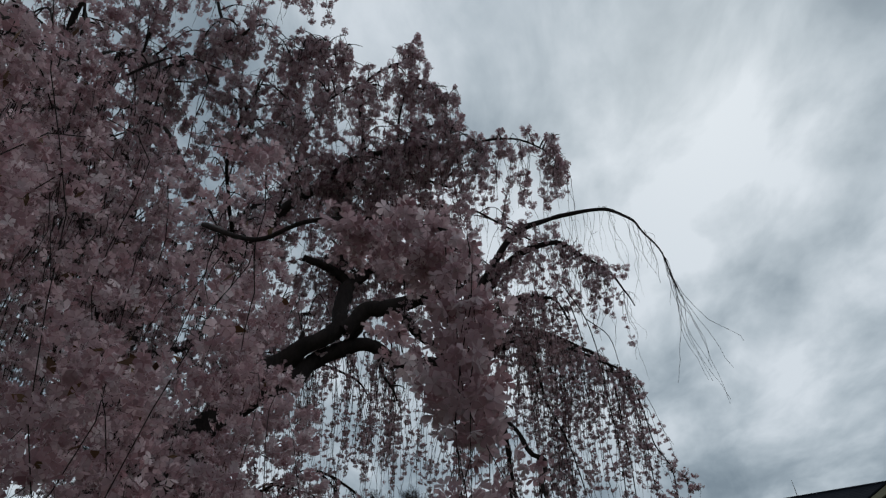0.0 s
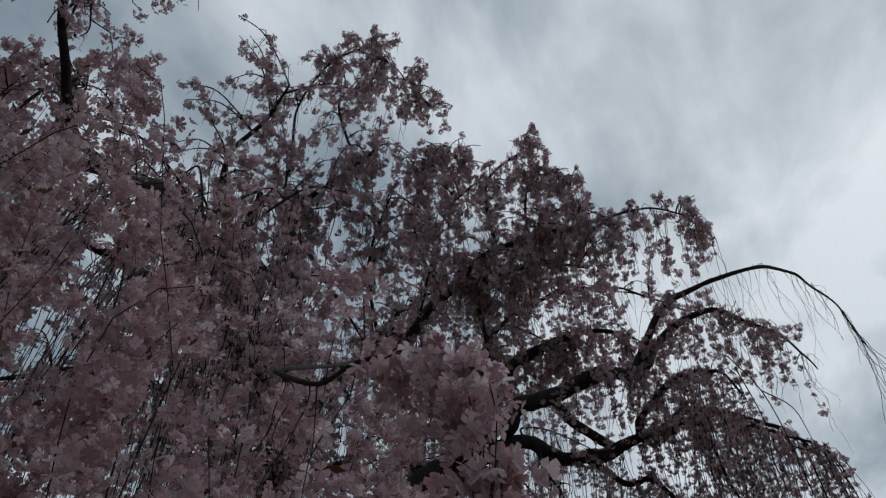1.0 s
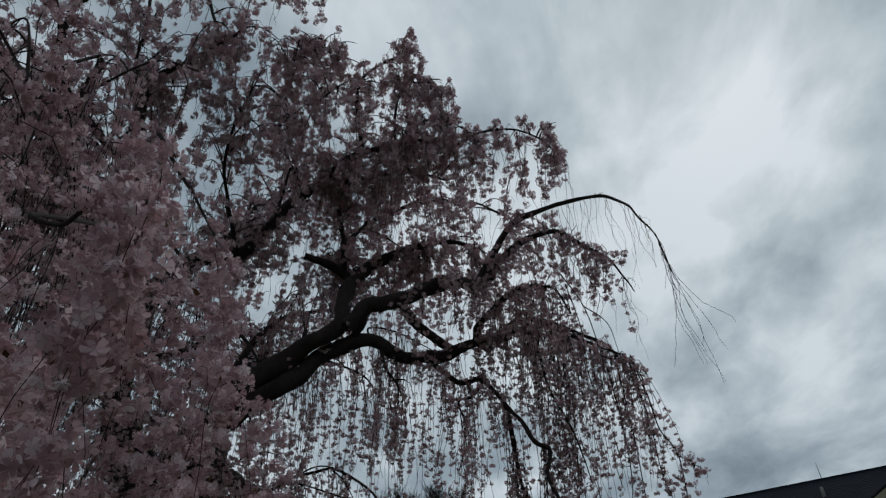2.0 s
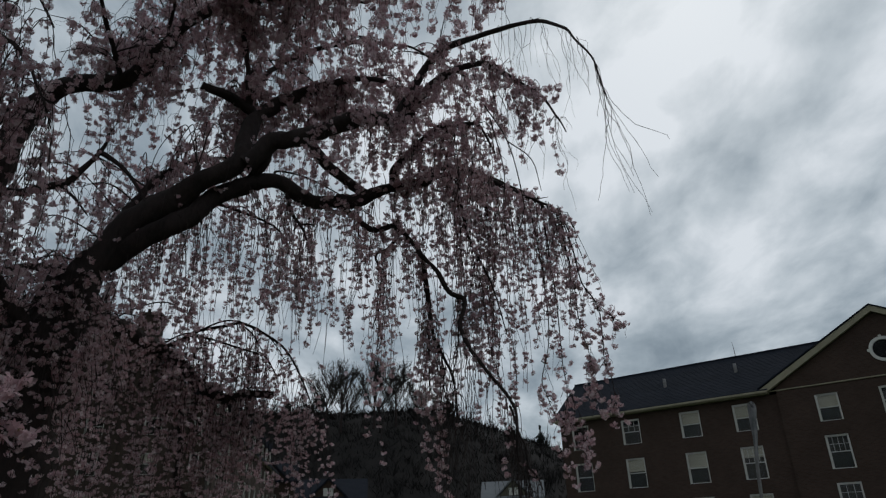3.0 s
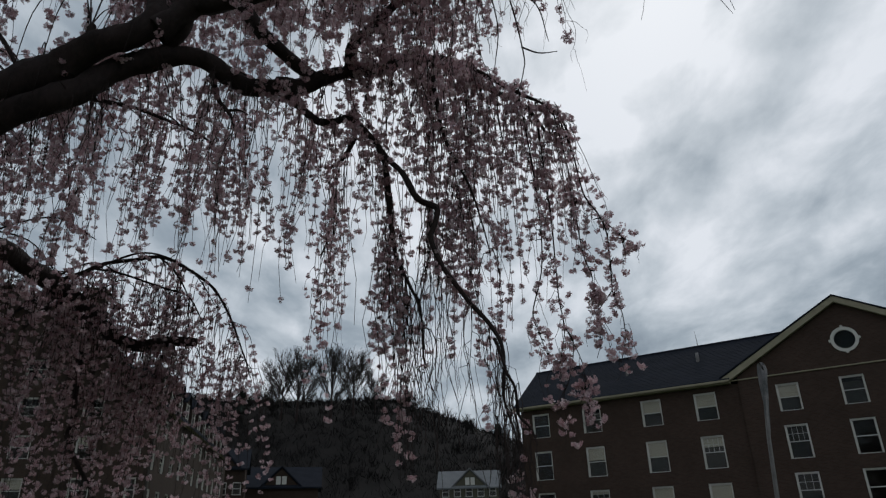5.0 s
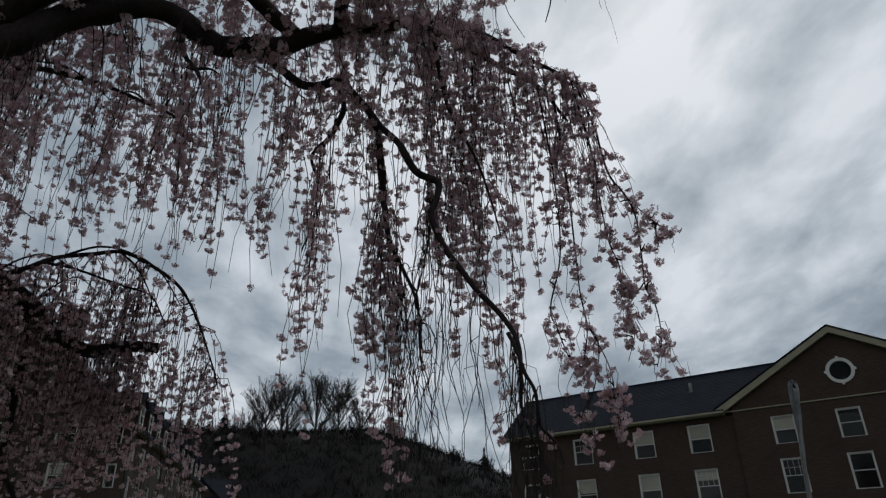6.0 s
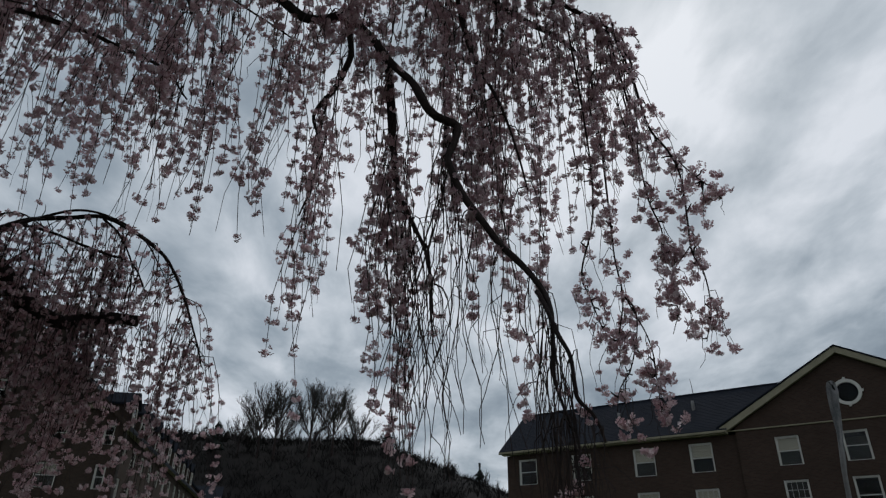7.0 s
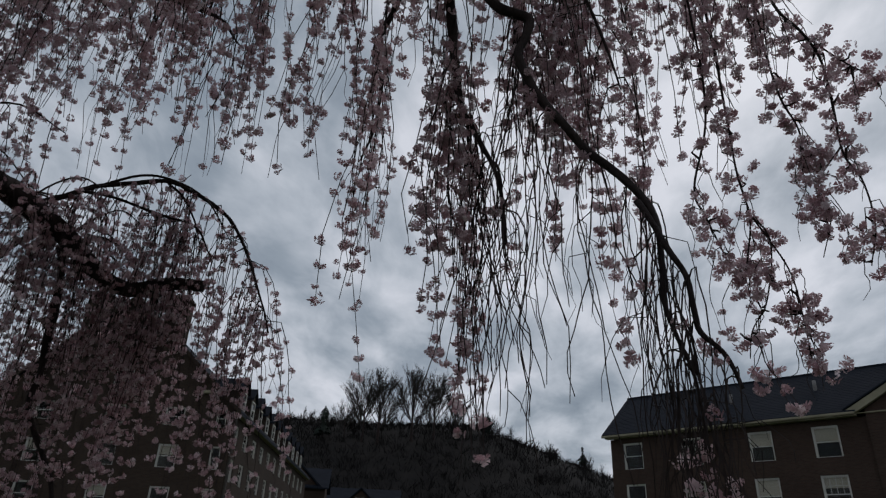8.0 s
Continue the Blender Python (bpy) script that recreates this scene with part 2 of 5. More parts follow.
def tube(path, r0, r1, sides=8, rough=0.0, seed=0, taper=0.8):
    """Rings along a path: vertices and quads. rough: knots and hollows, as a share of the radius."""
    path = np.asarray(path, dtype=float)
    n = len(path)
    tang = np.gradient(path, axis=0)
    tang /= np.linalg.norm(tang, axis=1)[:, None] + 1e-9
    ref = np.array([0.31, 0.9, 0.3])
    side = np.cross(tang, ref)
    side /= np.linalg.norm(side, axis=1)[:, None] + 1e-9
    up = np.cross(side, tang)
    r = np.linspace(1, 0, n) ** taper * (r0 - r1) + r1
    ang = np.arange(sides) * 2 * np.pi / sides
    verts = np.empty((n, sides, 3))
    for j, a in enumerate(ang):
        rad = r.copy()
        if rough:
            rad = np.array([q * (1 + rough * (noise.noise(Vector(path[i] * 3.1) + Vector((seed, math.cos(a) * 1.3, math.sin(a) * 1.3))) + 0.5 * noise.noise(Vector(path[i] * 11) + Vector((math.cos(a) * 2, seed, math.sin(a) * 2))))) for i, q in enumerate(rad)])
        verts[:, j] = path + rad[:, None] * (math.cos(a) * side + math.sin(a) * up)
    idx = np.arange(n * sides).reshape(n, sides)
    a, b = idx[:-1], idx[1:]
    quads = np.stack([a, np.roll(a, -1, 1), np.roll(b, -1, 1), b], -1).reshape(-1, 4)
    verts = np.concatenate([verts.reshape(-1, 3), path[-1:]])
    caps = np.stack([idx[-1], np.roll(idx[-1], -1), np.full(sides, n * sides)], -1)
    return verts, quads, caps


class Heap:
    """Collects pieces into one mesh."""

    def __init__(self):
        self.v, self.q, self.t, self.n = [], [], [], 0

    def add(self, verts, quads=(), tris=()):
        self.v.append(verts)
        if len(quads):
            self.q.append(np.asarray(quads) + self.n)
        if len(tris):
            self.t.append(np.asarray(tris) + self.n)
        self.n += len(verts)

    def mesh(self, name, mat, smooth=False):
        blocks = []
        if self.q:
            blocks.append(np.concatenate(self.q))
        if self.t:
            blocks.append(np.concatenate(self.t))
        return mesh_from(name, np.concatenate(self.v), blocks, mat, smooth)


# ---------------------------------------------------------------- ground with the wooded hill


def ground_z(x, y):
    """Level near the walk; a long wooded hill rises behind the houses and falls away to the right."""
    d = min(max((y - 132) / 78, 0), 1)
    rise = d * d * (3 - 2 * d)
    top = 41.0 - 0.41 * max(x + 16, 0) - 0.02 * max(-x - 60, 0)
    top = max(top, 6 + 3 * math.sin(x * 0.02))
    far = max(y - 230, 0)
    return rise * max(top - far * 0.05, 5) * (1 + 0.05 * math.sin(x * 0.045) * math.sin(y * 0.03 + 1))


def ground():
    xs = np.concatenate([-np.geomspace(2500, 260, 8), np.linspace(-220, 220, 56), np.geomspace(260, 2500, 8)])
    ys = np.concatenate([-np.geomspace(2500, 60, 8), np.linspace(-40, 300, 46), np.geomspace(330, 2500, 9)])
    v = np.array([(x, y, ground_z(x, y)) for y in ys for x in xs])
    k = np.arange(len(v)).reshape(len(ys), len(xs))
    q = np.stack([k[:-1, :-1], k[:-1, 1:], k[1:, 1:], k[1:, :-1]], -1).reshape(-1, 4)
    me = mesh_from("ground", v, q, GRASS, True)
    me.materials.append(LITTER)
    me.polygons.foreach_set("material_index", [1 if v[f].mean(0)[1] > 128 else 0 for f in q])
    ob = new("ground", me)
    tagged(ob, "mown lawn rising to a dark wooded hill", "ground", kind="structure")


ground()

# ---------------------------------------------------------------- buildings


def wall_sheet(bm, x0, x1, z0, z1, holes, y0, y1):
    """A wall from y0 (outside) to y1 with real openings: holes are (x0, x1, z0, z1)."""
    xs = sorted({x0, x1, *[h[0] for h in holes], *[h[1] for h in holes]})
    zs = sorted({z0, z1, *[h[2] for h in holes], *[h[3] for h in holes]})

    def is_open(i, j):
        cx, cz = (xs[i] + xs[i + 1]) / 2, (zs[j] + zs[j + 1]) / 2
        return any(h[0] < cx < h[1] and h[2] < cz < h[3] for h in holes)
    grid = {}

    def v(i, j, k):
        if (i, j, k) not in grid:
            grid[i, j, k] = bm.verts.new((xs[i], y1 if k else y0, zs[j]))
        return grid[i, j, k]
    nx, nz = len(xs) - 1, len(zs) - 1
    solid = {(i, j) for i in range(nx) for j in range(nz) if not is_open(i, j)}
    for i, j in solid:
        for k in (0, 1):
            bm.faces.new((v(i, j, k), v(i + 1, j, k), v(i + 1, j + 1, k), v(i, j + 1, k)))
        for di, dj, a, b in ((-1, 0, (i, j), (i, j + 1)), (1, 0, (i + 1, j), (i + 1, j + 1)), (0, -1, (i, j), (i + 1, j)), (0, 1, (i, j + 1), (i + 1, j + 1))):
            if (i + di, j + dj) not in solid:
                bm.faces.new((v(*a, 0), v(*b, 0), v(*b, 1), v(*a, 1)))
    return bm


def window(parent, x, z, w, h, y, blind=0.0, panes=(1, 1), turn=None):
    """A double-hung sash window in an opening whose outer face is at y; x, z is its lower left corner. panes: lights across the upper and the lower sash."""
    m = turn or Matrix()
    d = 0.06

    def local(name, bm, mat, par, label=""):
        bm.transform(m)
        return part(name, bm, mat, par, label)
    bm = bmesh.new()
    for a in ((x - 0.04, x + d, z, z + h), (x + w - d, x + w + 0.04, z, z + h), (x + d, x + w - d, z + h - d, z + h + 0.05)):
        box(bm, a[0], a[1], y - 0.035, y + 0.12, a[2], a[3])
    win = local("window", bm, WHITE, parent)
    local("sill", box(bmesh.new(), x - 0.05, x + w + 0.05, y - 0.07, y + 0.1, z - 0.06, z, 0.012), WHITE, win)
    mid = z + h * 0.5
    for k, (za, zb, yy) in enumerate(((mid - 0.03, z + h - d, y + 0.03), (z, mid + 0.03, y + 0.075))):
        bm = bmesh.new()
        s = 0.05
        box(bm, x + d, x + w - d, yy, yy + 0.04, za, za + s)
        box(bm, x + d, x + w - d, yy, yy + 0.04, zb - s, zb)
        box(bm, x + d, x + d + s, yy, yy + 0.04, za + s, zb - s)
        box(bm, x + w - d - s, x + w - d, yy, yy + 0.04, za + s, zb - s)
        n = panes[k]
        for i in range(1, n):
            xx = x + d + (w - 2 * d) * i / n
            box(bm, xx - 0.012, xx + 0.012, yy + 0.006, yy + 0.034, za + s, zb - s)
        if n > 1:
            zz = (za + zb) / 2
            for i in range(n):
                xa = x + d + s + 0.001 if i == 0 else x + d + (w - 2 * d) * i / n + 0.012
                xb = x + w - d - s if i == n - 1 else x + d + (w - 2 * d) * (i + 1) / n - 0.012
                box(bm, xa, xb, yy + 0.006, yy + 0.034, zz - 0.012, zz + 0.012)
        local("sash", bm, WHITE, win)
        local("pane", box(bmesh.new(), x + d + s * 0.6, x + w - d - s * 0.6, yy + 0.016, yy + 0.021, za + s * 0.6, zb - s * 0.6), GLASS, win).visible_shadow = False
    if blind:
        zb = z + h - d - 0.01
        za = zb - (h - 0.1) * blind
        bm = bmesh.new()
        box(bm, x + d + 0.01, x + w - d - 0.01, y + 0.125, y + 0.135, za, zb)
        box(bm, x + d + 0.01, x + w - d - 0.01, y + 0.118, y + 0.142, za - 0.025, za)
        local("blind", bm, BLIND, win, "white roller blind pulled part way down")
    return win


def dormitory():
    """The brick hall with a slate roof and a gabled wing, its long face to the walk."""
    house = new("dormitory")
    u = math.degrees(math.atan2(-8.94, 12.36))
    house.matrix_world = pose(6.14, 52.91, 0, 0, 0, u)
    tagged(house, "dark red-brick dormitory with slate roof, white sash windows and gabled wing", "building")
    sills = (7.7, 4.74, 1.92)
    tall = (1.72, 1.98, 1.95)
    blinds = {(0, 0): 0, (1, 0): 0.0, (2, 0): 0.45, (3, 0): 0.5, (0, 1): 0, (1, 1): 0.42, (2, 1): 0.5, (3, 1): 0.3, (0, 2): 0, (1, 2): 0.1, (2, 2): 0.42, (3, 2): 0.45}
    grids = {(1, 0): (3, 1), (3, 1): (4, 1), (1, 2): (3, 1)}
    cols = (0.95, 5.02, 9.36, 12.96)
    width = 1.4
    holes = [(x, x + width, s, s + t) for x in cols for s, t in zip(sills, tall)]
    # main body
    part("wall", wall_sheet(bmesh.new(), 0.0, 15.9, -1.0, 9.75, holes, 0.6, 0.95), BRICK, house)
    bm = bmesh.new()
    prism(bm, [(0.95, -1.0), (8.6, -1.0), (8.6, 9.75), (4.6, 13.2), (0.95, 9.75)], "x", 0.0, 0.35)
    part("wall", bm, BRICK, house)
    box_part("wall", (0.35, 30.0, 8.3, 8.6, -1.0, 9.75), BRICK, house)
    box_part("floor_slab", (0.4, 30.0, 1.0, 8.2, 4.4, 4.6), ROOM, house)
    box_part("floor_slab", (0.4, 30.0, 1.0, 8.2, 7.2, 7.4), ROOM, house)
    box_part("partition", (0.4, 15.8, 4.6, 4.75, -1.0, 9.7), ROOM, house)
    # roof of the main body: two slopes with thickness, front slope with slate courses
    for s, (ya, yb) in enumerate(((0.0, 4.4), (9.2, 4.4))):
        za, zb = 9.98, 13.42
        n = 26
        top = []
        for k in range(n):
            for f, lift_ in ((k / n, 0.045), ((k + 1) / n, 0.03)):
                top.append((ya + (yb - ya) * f, za + (zb - za) * f + lift_))
        bm = prism(bmesh.new(), [(ya, za - 0.02)] + top + [(yb, zb - 0.02)], "x", -0.35, 15.5 if s == 0 else 30.0)
        if s == 0:
            # behind the gable the slope starts further back
            prism(bm, [(top[10][0], top[10][1] - 0.08)] + top[10:] + [(yb, zb - 0.02)], "x", 15.5, 21.0)
        part("roof", bm, SLATE, house, "blue-grey slate roof slope")
    box_part("ridge_cap", (-0.35, 22.0, 4.28, 4.52, 13.4, 13.5), SLATE, house)
    box_part("gutter", (-0.35, 15.45, -0.02, 0.14, 9.82, 9.98), TRIM, house, "cream painted gutter", 0.03)
    box_part("cornice", (-0.2, 15.45, 0.14, 0.6, 9.76, 9.9), TRIM, house, "cream painted eaves board")
    bm = bmesh.new()
    prism(bm, [(0.0, 9.8), (4.4, 13.24), (4.4, 13.42), (0.0, 9.98)], "x", -0.38, -0.3)
    part("bargeboard", bm, TRIM, house)
    for i, x in enumerate(cols):
        for j, (s, t) in enumerate(zip(sills, tall)):
            window(house, x, s, width, t, 0.68, blinds[i, j], grids.get((i, j), (1, 1)))
    # wing with the gable
    wx = (17.98, 21.42, 25.3)
    wing_sills = (7.72, 4.97, 2.25)
    width, tall = 1.27, (1.62, 1.93, 1.95)
    holes = [(x, x + width, s, s + t) for x in wx for s, t in zip(wing_sills, tall)]
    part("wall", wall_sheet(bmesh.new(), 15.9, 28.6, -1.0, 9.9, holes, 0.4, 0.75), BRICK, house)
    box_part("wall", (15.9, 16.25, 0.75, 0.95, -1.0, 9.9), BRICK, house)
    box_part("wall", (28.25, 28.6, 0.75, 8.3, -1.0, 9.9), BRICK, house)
    # gable with the round window: a ring of brick faces round the opening
    cx, cz, cr_ = 22.25, 11.45, 0.62
    peak = (22.2, 13.7)
    bm = bmesh.new()
    out = [(15.9, 9.9), (28.6, 9.9), (28.6, 10.08), peak, (15.9, 10.1)]
    turns = sorted([k * math.pi / 24 for k in range(48)] + [math.atan2(z - cz, x - cx) % (2 * math.pi) for x, z in out])
    count = len(turns)
    ring = []
    for a in turns:
        ring.append((cx + cr_ * math.cos(a), cz + cr_ * math.sin(a)))
    outer = []
    for a in turns:
        dx, dz = math.cos(a), math.sin(a)
        best = 99
        for p, q in zip(out, out[1:] + out[:1]):
            ex, ez = q[0] - p[0], q[1] - p[1]
            den = dx * ez - dz * ex
            if abs(den) > 1e-6:
                s_ = ((p[0] - cx) * ez - (p[1] - cz) * ex) / den
                u_ = ((p[0] - cx) * dz - (p[1] - cz) * dx) / den
                if s_ > 0 and -1e-4 <= u_ <= 1 + 1e-4:
                    best = min(best, s_)
        outer.append((cx + dx * best, cz + dz * best))
    for y_ in (0.4, 0.75):
        a_ = [bm.verts.new((x, y_, z)) for x, z in ring]
        b_ = [bm.verts.new((x, y_, z)) for x, z in outer]
        for k in range(count):
            bm.faces.new((a_[k], a_[(k + 1) % count], b_[(k + 1) % count], b_[k]))
        if y_ == 0.4:
            first = a_
        else:
            for k in range(count):
                bm.faces.new((first[k], first[(k + 1) % count], a_[(k + 1) % count], a_[k]))
    part("gable", bm, BRICK, house)
    bm = bmesh.new()
    for r_in, r_out, y_a, y_b in ((0.56, 0.74, 0.33, 0.5),):
        for k in range(32):
            a0, a1 = k * math.pi / 16, (k + 1) * math.pi / 16
            q = []
            for (r_, y_) in ((r_in, y_a), (r_out, y_a), (r_out, y_b), (r_in, y_b)):
                q.append([(cx + r_ * math.cos(a), y_, cz + r_ * math.sin(a)) for a in (a0, a1)])
            for e in range(4):
                f = q[e] + q[(e + 1) % 4][::-1]
                bm.faces.new([bm.verts.new(p) for p in f])
    bmesh.ops.remove_doubles(bm, verts=bm.verts, dist=0.001)
    for a in (0, 90, 180, 270):
        ca, sa = math.cos(radians(a)), math.sin(radians(a))
        box(bm, cx + ca * 0.76 - 0.07, cx + ca * 0.76 + 0.07, 0.31, 0.5, cz + sa * 0.76 - 0.07, cz + sa * 0.76 + 0.07)
    rw = part("round_window", bm, WHITE, house, "round attic window with four keystones")
    bm = bmesh.new()
    bmesh.ops.create_circle(bm, cap_ends=True, segments=32, radius=0.57, matrix=Matrix.Translation((cx, 0.47, cz)) @ Matrix.Rotation(radians(90), 4, "X"))
    part("pane", bm, GLASS, rw).visible_shadow = False
    box_part("string_course", (15.45, 28.9, 0.32, 0.4, 9.87, 9.95), TRIM, house, "cream painted string course", 0.02)
    for side in (0, 1):
        bm = bmesh.new()
        e = (15.3, 9.8) if side == 0 else (29.1, 9.8)
        prism(bm, [e, (22.2, 13.72), (22.2, 14.1), (e[0] + (-0.3 if side == 0 else 0.3), 10.05)], "y", 0.06, 0.4)
        part("rake_board", bm, TRIM, house, "cream painted raking cornice")
        bm = bmesh.new()
        w_ = -0.4 if side == 0 else 0.4
        prism(bm, [(e[0] + w_, 10.06), (22.2, 14.11), (22.2, 14.19), (e[0] + w_, 10.15)], "y", 0.0, 9.0)
        part("roof", bm, SLATE, house)
    for i, x in enumerate(wx):
        for j, (s, t) in enumerate(zip(wing_sills, tall)):
            b = {(0, 0): 0.45, (0, 1): 0.0, (1, 0): 0.0, (2, 0): 0.3}.get((i, j), 0.0)
            window(house, x, s, width, t, 0.48, b, {(0, 1): (4, 1), (0, 2): (3, 1)}.get((i, j), (1, 1)))
    box_part("partition", (16.3, 28.2, 4.6, 4.75, -1.0, 9.7), ROOM, house)
    # vents and aerial
    for x, yv in ((13.2, 2.5), (8.2, 2.1)):
        zv = 9.98 + 3.44 * yv / 4.4
        v, q, c = tube([(x, yv, zv - 0.2), (x, yv, zv + 0.3), (x, yv, zv + 0.62)], 0.11, 0.10, 10)
        part_mesh("vent_pipe", mesh_from("vent_pipe", v, [q, c], METAL, True), house, "pale metal roof vent")
    v, q, c = tube([(12.9, 4.4, 13.4), (12.88, 4.4, 14.0), (12.84, 4.4, 14.6)], 0.03, 0.012, 6)
    part_mesh("aerial", mesh_from("aerial", v, [q, c], METAL, True), house, "thin metal aerial")
    return house


dormitory()


def old_hall():
    """The long brick hall on the other side, its gable end to the walk."""
    house = new("brick_hall")
    # local x runs from the near corner to its far left, local y along the receding side
    house.matrix_world = pose(-19.5, 48.6, 0, 0, 0, 180 + math.degrees(math.atan2(0.177, 0.984))) @ Matrix.Diagonal((1, -1, 1, 1))
    tagged(house, "long old brick hall with gable end, dormers and sash windows", "building")
    eave, mid, apex = 10.55, 8.35, 18.1
    wide = 2 * mid
    pitch = (apex - eave) / mid

    def slope(x):
        return eave + pitch * min(x, wide - x)
    sills = (9.2, 6.45, 3.7, 1.0)
    tall = (1.25, 1.5, 1.55, 1.6)
    cols = ((0.5, 0.66), (3.35, 1.3), (7.4, 1.3), (12.05, 1.3), (15.5, 0.66))
    holes = [(x, x + w, s, s + t) for x, w in cols for s, t in zip(sills, tall)]
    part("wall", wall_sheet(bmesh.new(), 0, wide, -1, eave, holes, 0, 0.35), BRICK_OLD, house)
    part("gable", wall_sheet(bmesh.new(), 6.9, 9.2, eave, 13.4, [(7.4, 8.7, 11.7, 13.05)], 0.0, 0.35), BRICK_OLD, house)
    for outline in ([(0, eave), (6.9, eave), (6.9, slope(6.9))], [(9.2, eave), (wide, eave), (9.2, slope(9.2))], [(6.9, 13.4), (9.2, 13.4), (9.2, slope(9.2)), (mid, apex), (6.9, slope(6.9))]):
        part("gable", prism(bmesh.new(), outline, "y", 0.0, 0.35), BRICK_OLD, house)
    window(house, 7.4, 11.7, 1.3, 1.35, 0.08)
    rnd = random.Random(9)
    for x, w in cols:
        for s, t in zip(sills, tall):
            window(house, x, s, w, t, 0.08, rnd.choice((0, 0, 0.4)) if w > 1 else 0)
    # the receding side, with openings along its length
    ys = [0.6 + 3.25 * k for k in range(12)]
    rows_ = ((8.3, 1.3), (5.85, 1.5), (3.1, 1.5))
    holes = [(y, y + 1.5, s, s + t) for y in ys for s, t in rows_]
    turn = Matrix(((0, 1, 0, 0), (1, 0, 0, 0), (0, 0, 1, 0), (0, 0, 0, 1)))
    bm = wall_sheet(bmesh.new(), 0.35, 40, -1, eave, holes, 0, 0.35)
    bm.transform(turn)
    part("wall", bm, BRICK_OLD, house)
    for y in ys:
        for s, t in rows_:
            window(house, y, s, 1.5, t, 0.08, rnd.choice((0, 0, 0.45)), (2, 2), turn)
    box_part("wall", (0, wide, 39.7, 40.0, -1, eave), BRICK_OLD, house)
    box_part("wall", (wide - 0.3, wide, 0.35, 39.7, -1, eave), BRICK_OLD, house)
    box_part("partition", (4.5, 4.7, 4.5, 39.6, -1, eave), ROOM, house)
    box_part("partition", (0.5, wide - 0.4, 4.3, 4.5, -1, eave), ROOM, house)
    for xa, xb in ((-0.45, mid), (wide + 0.45, mid)):
        za = eave - 0.45 * pitch
        part("roof", prism(bmesh.new(), [(xa, za), (xb, apex), (xb, apex + 0.25), (xa, za + 0.22)], "y", -0.3, 40.3), SLATE, house, "dark slate roof slope")
    bm = bmesh.new()
    for xa in (-0.5, wide + 0.5):
        prism(bm, [(xa, eave - 0.5), (mid, apex), (mid, apex + 0.3), (xa, eave - 0.18)], "y", -0.4, -0.3)
    part("bargeboard", bm, BRICK_OLD, house)
    box_part("cornice", (-0.4, 0.0, 0.0, 40.2, eave - 0.42, eave - 0.2), TRIM, house, "cream painted eaves cornice", 0.03)
    bm = bmesh.new()
    box(bm, 0.9, 2.4, -0.32, 0.0, 11.45, 11.65, 0.03)
    part("string_course", bm, TRIM, house, "short cream stone return")
    # dormers along the roof
    for k in range(11):
        y = 2.6 + k * 3.25
        bm = prism(bmesh.new(), [(y, 10.9), (y + 1.7, 10.9), (y + 1.7, 12.5), (y + 0.85, 13.2), (y, 12.5)], "x", 0.35, 2.6)
        dm = part("dormer", bm, BRICK_OLD, house, "gabled brick dormer")
        bm = prism(bmesh.new(), [(y - 0.2, 12.4), (y + 0.85, 13.28), (y + 1.9, 12.4), (y + 1.9, 12.55), (y + 0.85, 13.48), (y - 0.2, 12.55)], "x", 0.15, 3.0)
        part("dormer_roof", bm, SLATE, dm)
        bm = bmesh.new()
        for za, zb, ya, yb in ((11.1, 11.2, y + 0.3, y + 1.4), (12.3, 12.4, y + 0.3, y + 1.4), (11.2, 12.3, y + 0.3, y + 0.38), (11.2, 12.3, y + 1.32, y + 1.4), (11.72, 11.79, y + 0.38, y + 1.32)):
            box(bm, 0.27, 0.35, ya, yb, za, zb)
        part("dormer_window", bm, WHITE, dm, "white sash frame")
        part("pane", box(bmesh.new(), 0.335, 0.345, y + 0.38, y + 1.32, 11.2, 12.3), GLASS, dm)
    # chimneys on either side of the gable
    for xa in (4.7, 10.45):
        bm = bmesh.new()
        box(bm, xa, xa + 1.55, 0.05, 1.2, slope(xa) - 0.9 if xa < mid else slope(xa + 1.55) - 0.9, 18.2)
        box(bm, xa - 0.1, xa + 1.65, -0.05, 1.3, 18.2, 18.5, 0.04)
        chim = part("chimney", bm, BRICK_OLD, house, "broad brick chimney stack")
        for q in (0.4, 1.1):
            v, f, c = tube([(xa + q, 0.6, 18.45), (xa + q, 0.6, 18.7), (xa + q, 0.6, 18.95)], 0.14, 0.11, 10)
            part_mesh("chimney_pot", mesh_from("chimney_pot", v, [f, c], BRICK_OLD, True), chim)
    v, q, c = tube([(-0.12, 0.3, eave - 0.5), (-0.12, 0.3, 5), (-0.12, 0.3, -0.9)], 0.09, 0.09, 8)
    part_mesh("downspout", mesh_from("downspout", v, [q, c], COPPER, True), house, "dark painted downspout")
    return house


old_hall()


